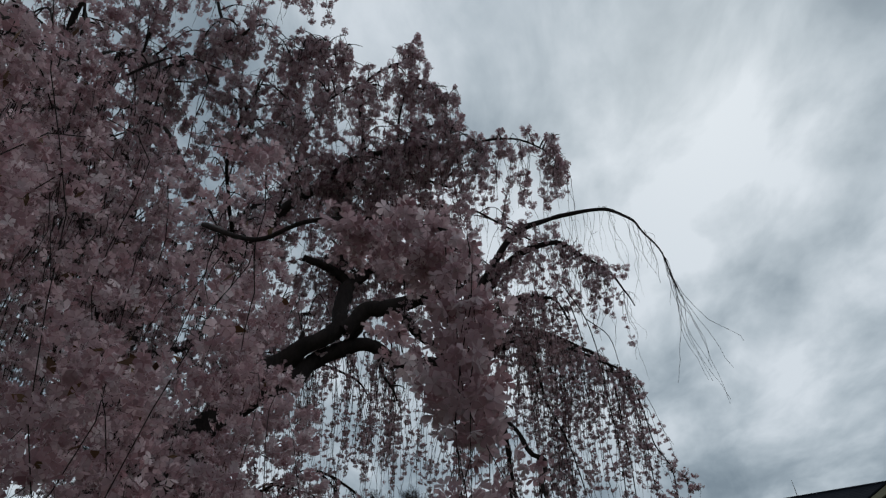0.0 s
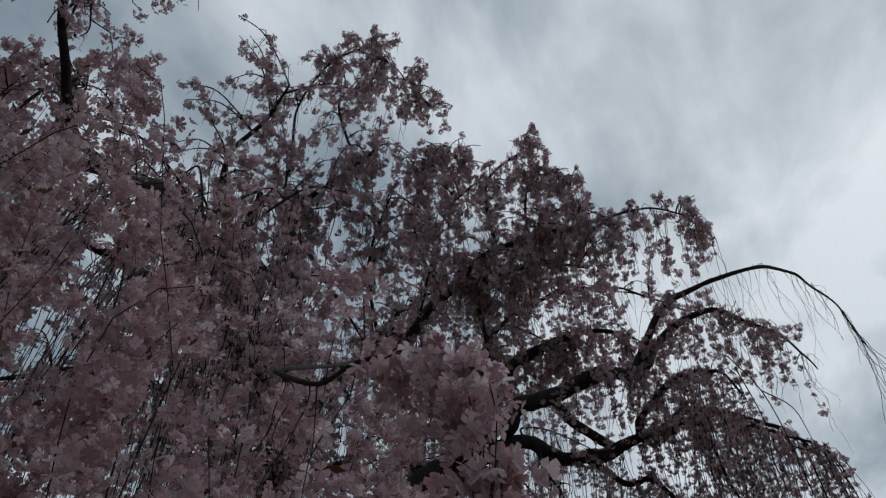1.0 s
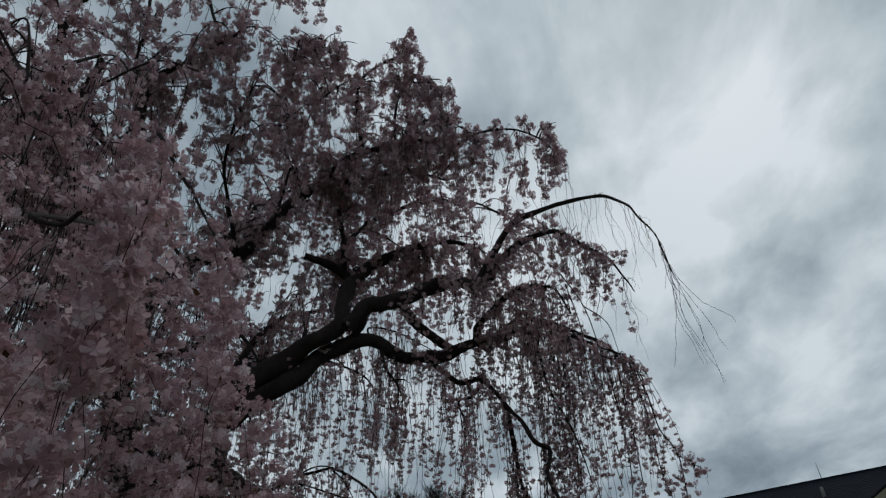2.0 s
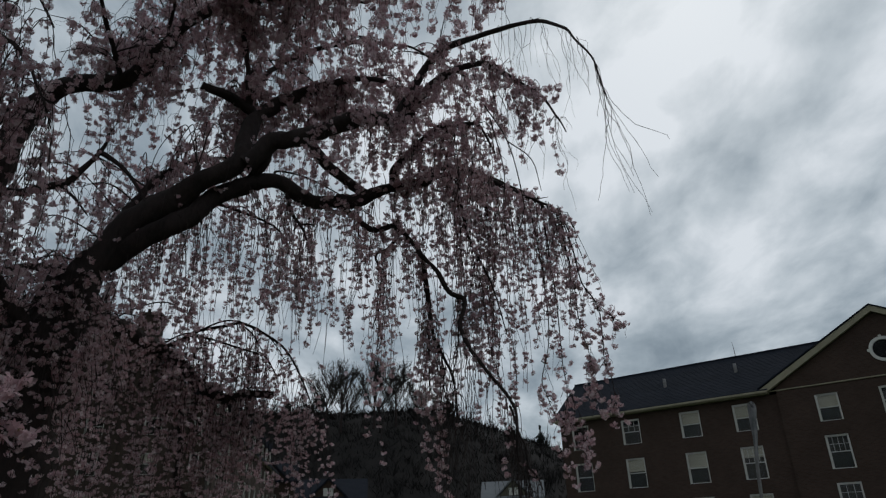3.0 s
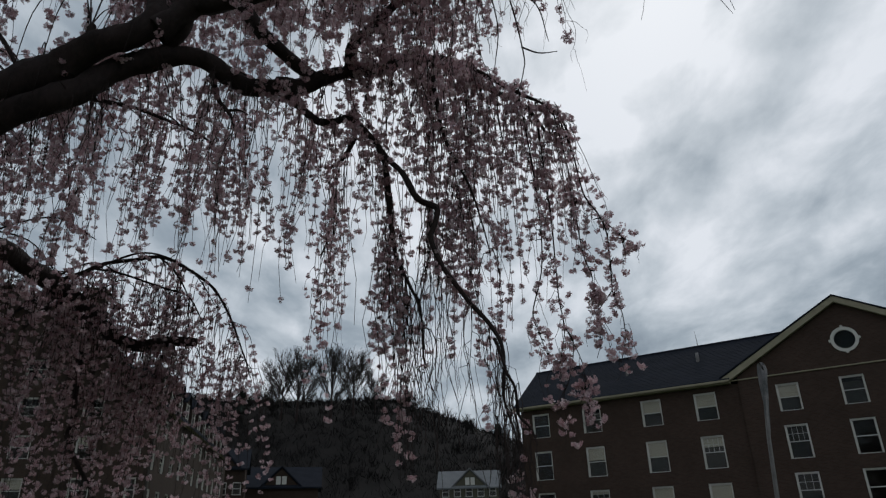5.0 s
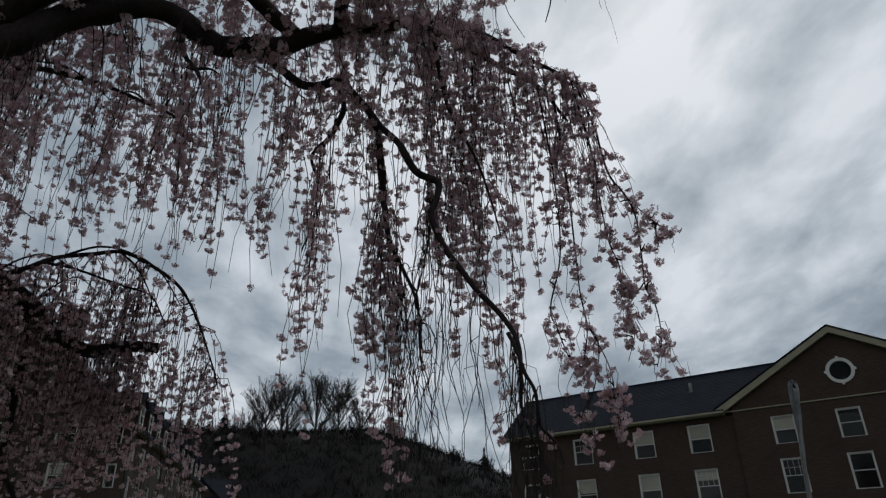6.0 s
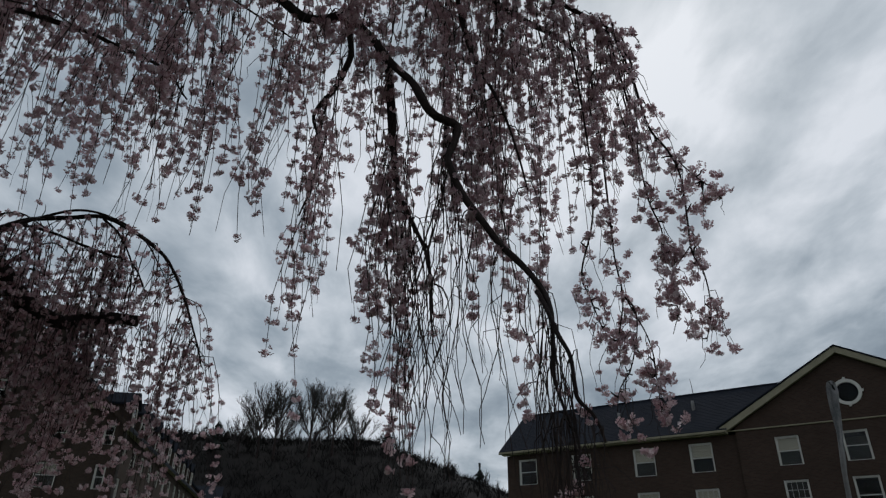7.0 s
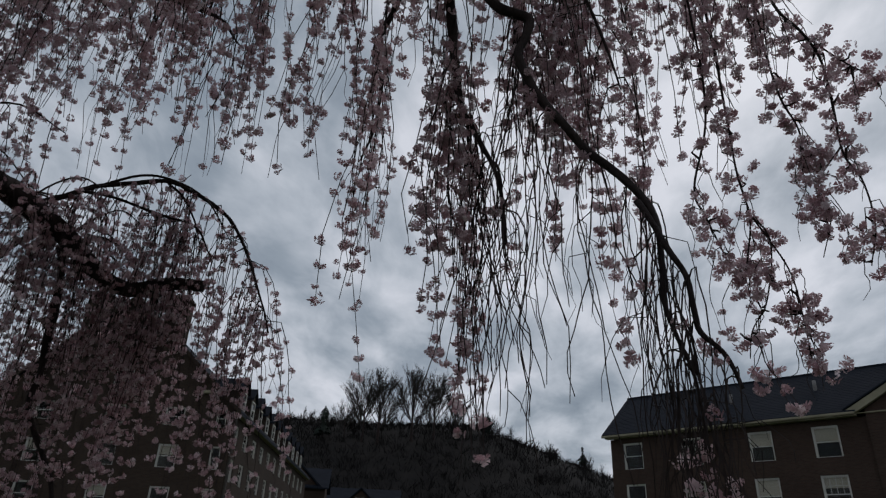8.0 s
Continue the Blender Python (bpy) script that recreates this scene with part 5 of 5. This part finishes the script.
drape(C3e, 16, ends=(1.0, 1.7), spread=0.1, bare=0.95, bare_share=0.95, wave=0.03, shoots=2, r=0.0035)
drape(C3b, 17, ends=(1.75, 2.3), frm=0.5, spread=0.18, bare=0.85, bare_share=1.0, wave=0.06, shoots=2, bundles=4)
drape(C3b, 11, ends=(2.3, 3.0), frm=0.1, to=0.6, spread=0.25)
drape(C3b, 11, ends=(1.85, 2.4), frm=0.3, to=0.6, spread=0.14)
drape(C4d, 5, ends=(2.8, 3.4), frm=0.45, spread=0.25)
drape(C4, 5, ends=(2.6, 3.2), frm=0.5, to=0.66, spread=0.2)
drape(C4, 34, lens=(0.4, 1.3), frm=0.4, to=0.98, spread=0.4, facing=BACK)
drape(C6, 18, lens=(0.4, 1.5), frm=0.3, spread=0.35)
drape(C5, 19, lens=(0.4, 1.2), frm=0.5, spread=0.3)
drape(C3c, 10, ends=(3.0, 3.8), frm=0.3, spread=0.16)
drape(C3c, 6, ends=(2.2, 3.0), frm=0.15, to=0.5, spread=0.2)
drape(C, 16, ends=(3.2, 4.2), frm=0.3, spread=0.8, facing=BACK, top=0.35)
drape(C1s, 5, ends=(4.2, 5.4), spread=0.8, facing=(0.8, 2.3))
drape(C1, 6, ends=(3.8, 5.2), frm=0.3, to=0.7, spread=0.9, facing=(0.8, 2.3))
spray(C1s, 2, 1.0, (0.8, 1.8), (-0.4, 0.4, 0.3))
spray(C, 3, 0.9, (0.5, 1.4), (-0.3, 0.6, 0.4))
drape(C1, 18, lens=(0.5, 1.4), frm=0.35, spread=0.5, facing=BACK)
drape(C1v, 10, lens=(0.5, 1.3), frm=0.3, spread=0.5, facing=BACK)
drape(C2, 22, lens=(0.3, 1.0), frm=0.25, to=0.7, spread=0.4, facing=BACK)
drape(C2, 14, lens=(0.4, 1.1), frm=0.65, to=0.88, spread=0.25)
drape(C2, 20, lens=(0.4, 1.1), frm=0.75, spread=0.2, bare=0.9, bare_share=0.9, r=0.0032, shoots=2, wave=0.1)
drape(C2, 12, lens=(0.15, 0.75), frm=0.16, to=0.42, spread=0.35, facing=(3.9, 5.6), step=0.09, skip=-0.2)
drape(C4r, 6, lens=(0.15, 0.6), spread=0.3, facing=(3.9, 5.6), step=0.09, skip=-0.2)
for arm, n, frm, to in ((C2, 30, 0.4, 0.95), (C4, 31, 0.2, 1.0), (C5, 16, 0.2, 1.0), (C2b, 12, 0.05, 0.4), (U, 15, 0.72, 1.0), (Ub, 16, 0.1, 1.0), (C1, 17, 0.45, 1.0), (C1v, 5, 0.3, 1.0), (C3n, 8, 0.0, 0.3), (C3, 7, 0.7, 1.0)):
    drape(arm, n, lens=(0.1, 0.5), frm=frm, to=to, spread=0.28, rise=0.05, facing=(3.7, 5.8), step=0.09, skip=-0.15, shoots=2)
drape(C4, 14, lens=(0.8, 1.8), frm=0.45, to=0.98, spread=0.35)
drape(C5, 12, lens=(0.8, 1.7), frm=0.4, spread=0.3)
drape(C4, 21, lens=(0.4, 1.2), frm=0.0, to=0.35, spread=0.25)
drape(C3, 12, ends=(3.1, 4.0), frm=0.72, to=1.0, spread=0.35, top=0.55)
drape(C4, 6, ends=(2.9, 3.7), frm=0.0, to=0.25, spread=0.3, facing=BACK)
drape(C3n, 12, lens=(0.3, 0.9), frm=0.0, to=0.25, spread=0.2)
drape(C5, 22, lens=(0.3, 1.0), frm=0.35, spread=0.3, facing=BACK)
# the thin bare arch
drape(C2b, 6, lens=(0.3, 0.8), frm=0.1, to=0.45, spread=0.2, facing=BACK)
drape(C2b, 14, lens=(0.6, 1.5), frm=0.4, to=0.8, spread=0.15, bare=1.0, bare_share=1.0, shoots=1, r=0.0026)
drape(C2b, 12, lens=(0.3, 0.9), frm=0.5, to=1.0, spread=0.15, bare=1.0, bare_share=1.0, shoots=0, r=0.003)
for k in range(8):
    a = C2b[rng.integers(len(C2b) - 6, len(C2b) - 1)]
    strand(a, rng.uniform(0.9, 1.0) * (a[2] - rng.uniform(3.1, 3.8)), 0.08, rng.uniform(-1.55, -1.4), 0.01, 0.05, 0.003, 16, lean=rng.uniform(0.42, 0.6))
# forked bare twigs above the curtain
for pts_ in ([(0.62, 6.05, 5.3), (0.81, 6.0, 4.84), (0.9, 6.0, 4.27), (0.89, 6.0, 4.1), (0.85, 6.0, 3.95)], [(0.89, 6.0, 4.3), (1.0, 6.0, 4.25), (1.12, 6.0, 4.26)], [(0.66, 6.1, 5.2), (0.76, 6.1, 4.6), (0.72, 6.1, 4.2)], [(0.8, 6.0, 4.86), (1.0, 5.95, 4.62), (1.06, 5.95, 4.3)]):
    v, q, c = tube(spline(pts_, 4), 0.0065, 0.0025, 5)
    twigs.add(v, q, c)
# the high dome
drape(U, 22, lens=(0.4, 1.4), frm=0.7, spread=0.6, facing=BACK)
drape(U, 20, lens=(0.4, 1.5), frm=0.35, to=0.7, spread=0.5, facing=BACK)
drape(Ub, 34, lens=(0.7, 1.7), frm=0.5, spread=0.4)
drape(Ub, 34, lens=(0.3, 1.1), frm=0.2, spread=0.45, facing=BACK)
drape(W, 60, lens=(0.6, 2.6), frm=0.3, spread=0.7)
spray(W, 28, 1.1, (0.3, 1.0), (0.1, 0.0, 0.2), hang=4)
drape(X, 46, lens=(0.4, 1.5), frm=0.2, spread=0.7)
spray(X, 28, 1.0, (0.2, 0.8), (0.1, 0.0, 0.3))
drape(Uf, 44, lens=(0.3, 1.0), spread=0.4)
drape(Ui, 24, lens=(0.3, 0.9), frm=0.3, spread=0.35)
spray(Ui[8:], 16, 0.45, (0.2, 0.5), (0.1, -0.1, 0.3), hang=4)
spray(Uf, 25, 0.8, (0.2, 0.6), (0.1, -0.1, 0.4), hang=4)
drape(Ug, 34, lens=(0.3, 0.9), spread=0.35)
spray(Ug, 12, 0.4, (0.2, 0.5), (0.1, -0.1, 0.0), hang=4)
drape(Th, 44, lens=(0.3, 1.1), spread=0.4)
spray(Th, 30, 0.6, (0.2, 0.6), (0.1, -0.1, 0.3), hang=4)
drape(Tg, 64, lens=(0.6, 2.2), frm=0.15, spread=0.4)
drape(Uh, 26, lens=(0.3, 0.9), frm=0.3, spread=0.3)
spray(Uh[10:], 14, 0.35, (0.2, 0.5), (0.1, -0.1, 0.3), hang=4)
drape(Uc, 30, lens=(0.3, 0.9), spread=0.35)
drape(Ud, 44, lens=(0.4, 1.5), spread=0.35)
spray(U[70:], 26, 0.9, (0.2, 0.7), (0.1, 0.4, 0.2), hang=4)
spray(Ub, 25, 0.8, (0.15, 0.6), (0.1, 0.1, 0.4), hang=4)
spray(Uc, 22, 0.45, (0.2, 0.6), (0.1, -0.1, 0.6), hang=4)
spray(Ud, 10, 0.3, (0.2, 0.6), (0.4, -0.1, 0.0), hang=4)
spray(C1[34:], 22, 1.0, (0.2, 0.8), (0.2, 0.8, 0.3), hang=4)
spray(C1v, 10, 0.8, (0.3, 0.8), (0.0, 0.3, 0.7))
spray(T[30:], 18, 0.95, (0.15, 0.5), (0.0, 0.0, 0.3), hang=4)
spray(Ta, 23, 0.9, (0.15, 0.5), (-0.1, -0.1, 0.3), hang=4)
spray(Te[10:], 13, 0.5, (0.15, 0.5), (0.1, -0.1, 0.4), hang=4)
spray(Ty, 24, 0.8, (0.2, 0.7), (0.0, 0.0, 0.3), hang=4)
drape(Te, 28, lens=(0.4, 1.5), frm=0.1, spread=0.6)
spray(Tb, 15, 0.55, (0.15, 0.5), (0.2, -0.1, 0.3), hang=4)
spray(Tc, 15, 0.9, (0.4, 1.1), (-0.1, -0.3, 0.5))
drape(T, 40, lens=(0.3, 1.1), frm=0.5, spread=0.7, facing=BACK)
drape(Tj, 30, lens=(0.3, 0.9), frm=0.3, spread=0.4)
spray(Tj[8:], 18, 0.5, (0.2, 0.5), (0.1, -0.1, 0.2), hang=4)
drape(Ta, 22, lens=(0.3, 0.9), spread=0.5)
drape(Tb, 22, lens=(0.3, 0.9), spread=0.5, facing=BACK)
drape(Tc, 34, lens=(0.6, 2.4), spread=0.6)
drape(Tf, 26, lens=(0.3, 1.0), spread=0.3)
# the low curtains on the far side of the trunk
drape(L, 34, ends=(1.4, 2.8), frm=0.4, spread=0.5, facing=BACK)
drape(Lk, 12, ends=(2.6, 3.8), frm=0.3, spread=0.25)
drape(Lc, 46, ends=(2.0, 3.2), spread=0.3)
drape(L, 32, ends=(1.0, 2.6), frm=0.1, to=0.5, spread=0.6)
drape(La, 70, ends=(1.4, 2.9), spread=0.35)
drape(L, 14, ends=(1.8, 2.7), frm=0.55, to=0.95, spread=0.4, facing=BACK)
drape(Lh, 20, ends=(0.6, 1.4), spread=0.3)
drape(Lb, 60, ends=(0.6, 2.4), spread=0.6)
drape(L, 22, ends=(0.6, 2.4), frm=0.25, to=0.75, spread=0.9, facing=(3.6, 6.2))
spray(L[24:50], 9, 0.8, (0.5, 1.4), (0.2, 0.6, 0.3))
spray(Lb, 16, 1.0, (0.6, 2.2), (-0.2, 0.2, 0.4))
drape(V, 38, lens=(0.6, 2.6), frm=0.2, spread=0.7)
drape(V, 30, ends=(3.6, 5.0), frm=0.35, spread=0.8, facing=(2.4, 4.4))
spray(V, 22, 1.2, (0.5, 1.6), (0.1, 0.0, 0.5))
# shoots that veil the trunk
spray(T[6:26], 18, 0.8, (0.6, 1.8), (0.1, -0.7, 0.2))
spray(U[2:20], 14, 0.8, (0.5, 1.4), (-0.2, -0.6, 0.2))
drape(trunk[28:], 52, ends=(0.5, 2.6), spread=0.9, facing=(3.6, 6.6), rise=0.25)
drape(trunk[36:], 24, ends=(1.5, 3.4), spread=1.1, facing=(4.2, 6.0), rise=0.35)
drape(U, 30, ends=(1.0, 3.0), frm=0.02, to=0.15, spread=0.7, facing=(3.2, 6.6))
# boughs beside the walk
drape(N, 84, ends=(1.2, 3.4), frm=0.15, to=0.6, spread=0.7)
drape(Na, 84, ends=(1.2, 3.2), spread=0.5)
drape(Nc, 14, lens=(0.5, 1.6), to=0.7, spread=0.3, facing=BACK)
spray(N[8:36], 22, 1.0, (0.5, 1.6), (-0.1, -0.1, 0.5))
spray(Na, 12, 0.9, (0.5, 1.4), (-0.1, -0.1, 0.5))
drape(Nf, 70, ends=(1.5, 3.4), frm=0.15, spread=0.7)
spray(Nf, 14, 0.9, (0.5, 1.4), (-0.1, -0.1, 0.4))
# shade-giving bloom on the unseen boughs Nd and Ne
drape(Nd, 110, lens=(0.6, 2.4), frm=0.35, spread=0.6)
drape(Ne, 100, lens=(0.5, 1.8), spread=0.6)
spray(Nd[12:], 34, 1.1, (0.5, 1.6), (0.0, 0.0, 0.5))
spray(Ne, 34, 1.1, (0.5, 1.4), (0.0, -0.3, 0.5))
spray(Nb[8:], 12, 0.4, (0.1, 0.35), (0.1, 0.0, 0.5), hang=3, where="near", step=0.075, skip=0.0)
drape(Nb, 8, lens=(0.2, 0.6), spread=0.3, where="near", step=0.06, r=0.0015)
drape(Nc, 10, lens=(0.4, 1.0), to=0.6, spread=0.3, where="near", step=0.06, r=0.002)


def tufts(path, r0, r1, count, frm=0.0, to=1.0, where="far", bare=0.3, out=0.16):
    """Short spurs on a limb, most with a bunch of flowers at the end."""
    path = np.asarray(path)
    ph = rng.uniform(0, 50)
    made = 0
    while made < count:
        f = rng.uniform(frm, to)
        if noise.noise(Vector((ph + f * 9, 0, ph))) < -0.1 and rng.uniform() < 0.8:
            continue
        g = f * (len(path) - 1)
        i = min(int(g), len(path) - 2)
        a = path[i] + (path[i + 1] - path[i]) * (g - i)
        d = rng.normal(size=3)
        d /= np.linalg.norm(d)
        ln = r0 + (r1 - r0) * f + rng.uniform(0.03, out)
        b = a + d * ln
        v, q, c = tube(np.array([a, a + d * ln * 0.5 + rng.normal(0, 0.012, 3), b]), 0.006, 0.003, 4)
        twigs.add(v, q, c)
        if rng.uniform() > bare:
            for _ in range(rng.integers(1, 4)):
                SPOTS[where].append(b + rng.normal(0, 0.035, 3))
        made += 1


for path, r0, r1, count in ((C, 0.13, 0.085, 9), (C3, 0.12, 0.09, 22), (C4, 0.07, 0.02, 50), (C2, 0.08, 0.02, 50), (C1[36:], 0.06, 0.02, 20), (C1s, 0.06, 0.04, 3), (C5, 0.05, 0.01, 28), (U, 0.11, 0.02, 34), (Ub, 0.05, 0.01, 40), (L, 0.12, 0.05, 24), (T, 0.1, 0.02, 50), (trunk[24:], 0.24, 0.18, 60), (Lh, 0.03, 0.01, 16), (La, 0.02, 0.01, 16)):
    tufts(path, r0, r1, count)

for path, r0, r1, count in ((U[:50], 0.16, 0.12, 26), (T[:26], 0.1, 0.08, 75), (trunk[30:], 0.2, 0.17, 80), (N[:20], 0.11, 0.08, 50), (C3k, 0.05, 0.02, 40), (L[:30], 0.12, 0.08, 30)):
    tufts(path, r0, r1, count, out=0.38, bare=0.1)
for path, count in ((R1, 14), (R2, 20), (R3, 10), (R4, 9), (R5, 9), (R6, 9), (R7, 14), (R8, 6)):
    tufts(path[6:], 0.01, 0.005, count, out=0.06, bare=0.05)

# ---- near curtains: shoots within reach of the walk
near_n = 0
while near_n < 74:
    deg, dist = rng.uniform(14, 100), rng.uniform(0.75, 2.6)
    az = radians(deg)
    x, y = -math.sin(az) * dist, math.cos(az) * dist
    steep = np.interp(deg, (14, 20, 26, 36, 50, 62, 84), (0.15, 0.38, 0.65, 1.15, 1.32, 1.25, 1.2))
    top = 1.6 + dist * steep * rng.uniform(0.55, 1.05)
    p = strand(np.array([x, y, top]), rng.uniform(0.75, 1.0) * (top - 1.0), rng.uniform(0.03, 0.2), rng.uniform(0, 6.3), 0.05, 0.14, 0.0012, 14)
    along(p, 0.026, -0.12, 0, "near" if dist < 1.35 else "mid", 0.04)
    near_n += 1
# unseen shoots added beside and behind the start, to shade the near curtain
for _ in range(170):
    az, dist = radians(rng.uniform(100, 165)), rng.uniform(0.9, 2.8)
    x, y = -math.sin(az) * dist, math.cos(az) * dist
    top = 1.6 + dist * rng.uniform(0.6, 1.2)
    p = strand(np.array([x, y, top]), rng.uniform(0.75, 1.0) * (top - 0.9), rng.uniform(0.03, 0.2), rng.uniform(0, 6.3), 0.05, 0.1, 0.001, 10)
    along(p, 0.085, -0.2, 0, "far", 0.04)
# twig at arm's length with a heavy spray at its end
path = spline([(-0.8, 1.5, 2.75), (-0.58, 1.1, 2.44), (-0.42, 0.78, 2.2), (-0.325, 0.57, 2.05), (-0.29, 0.48, 1.985), (-0.22, 0.45, 1.94), (-0.16, 0.41, 1.925), (-0.1, 0.38, 1.9), (-0.055, 0.34, 1.86), (-0.03, 0.31, 1.83)], 6)
v, q, c = tube(path, 0.0032, 0.0012, 7, 0.2)
twigs.add(v, q, c)
for k in range(7):
    a = np.array([-0.026, 0.3, 1.81]) + rng.normal(0, 0.006, 3)
    p = strand(a, rng.uniform(0.1, 0.3), rng.uniform(0.0, 0.012), rng.uniform(-0.9, 0.9), 0.004, 0.012, 0.0004, 9, lean=0.018)
    along(p, 0.02, -0.3, 0, "close", 0.007)

for k in range(5):
    a = path[rng.integers(26, len(path) - 6)] + rng.normal(0, 0.004, 3)
    p = strand(a, rng.uniform(0.05, 0.15), rng.uniform(0.0, 0.02), rng.uniform(0, 6.3), 0.004, 0.01, 0.0008, 9)
    along(p, 0.026, -0.05, 0, "close", 0.009)
for k in range(44):
    SPOTS["close"].append(path[rng.integers(40, len(path))] + rng.normal(0, 0.011, 3) - np.array([0, 0, 0.012]))
for k in range(60):
    SPOTS["near"].append(N[rng.integers(22, len(N))] + rng.normal(0, 0.09, 3))
cherry_twigs = part_mesh("twig_mass", twigs.mesh("twig_mass", TWIG), cherry, "thin dark drooping twigs", "stuff")
cherry_twigs.location = -HOME
for where, knots, lo, hi_s in (("far", FAR_KNOTS, 0.8, 1.35), ("mid", MID_KNOTS, 0.8, 1.25), ("near", NEAR_KNOTS, 0.8, 1.2), ("close", CLOSE_KNOTS, 0.8, 1.2)):
    pts = np.array(SPOTS[where])
    # in the crown the knots are fewer and fuller than on the hanging shoots
    pts = pts[rng.uniform(0, 1, len(pts)) < np.interp(pts[:, 2], (5.4, 6.8), (1.0, 0.52))]
    size = rng.uniform(lo, hi_s, len(pts)) * np.interp(pts[:, 2], (5.4, 6.8), (1.0, 1.6))
    ob = part_mesh("blossom", blossom_mesh("blossom", pts, knots, size, PETAL), cherry, "pale pink cherry blossom", "stuff")
    ob.location = -HOME
# bronze young leaves among the flowers
heap = Heap()
pts = np.concatenate([np.array(SPOTS["far"])[::6], np.array(SPOTS["mid"])[::2], np.array(SPOTS["near"])[::2]])
for p in pts:
    d = rng.normal(size=3)
    d[2] -= 0.4
    d /= np.linalg.norm(d)
    s = np.cross(d, rng.normal(size=3))
    s /= np.linalg.norm(s)
    ln = rng.uniform(0.018, 0.034)
    heap.add(np.array([p, p + d * ln * 0.5 + s * ln * 0.2, p + d * ln, p + d * ln * 0.5 - s * ln * 0.2]), [(0, 1, 2, 3)])
ob = part_mesh("foliage", heap.mesh("foliage", YOUNG_LEAF), cherry, "small bronze young leaves", "stuff")
ob.location = -HOME
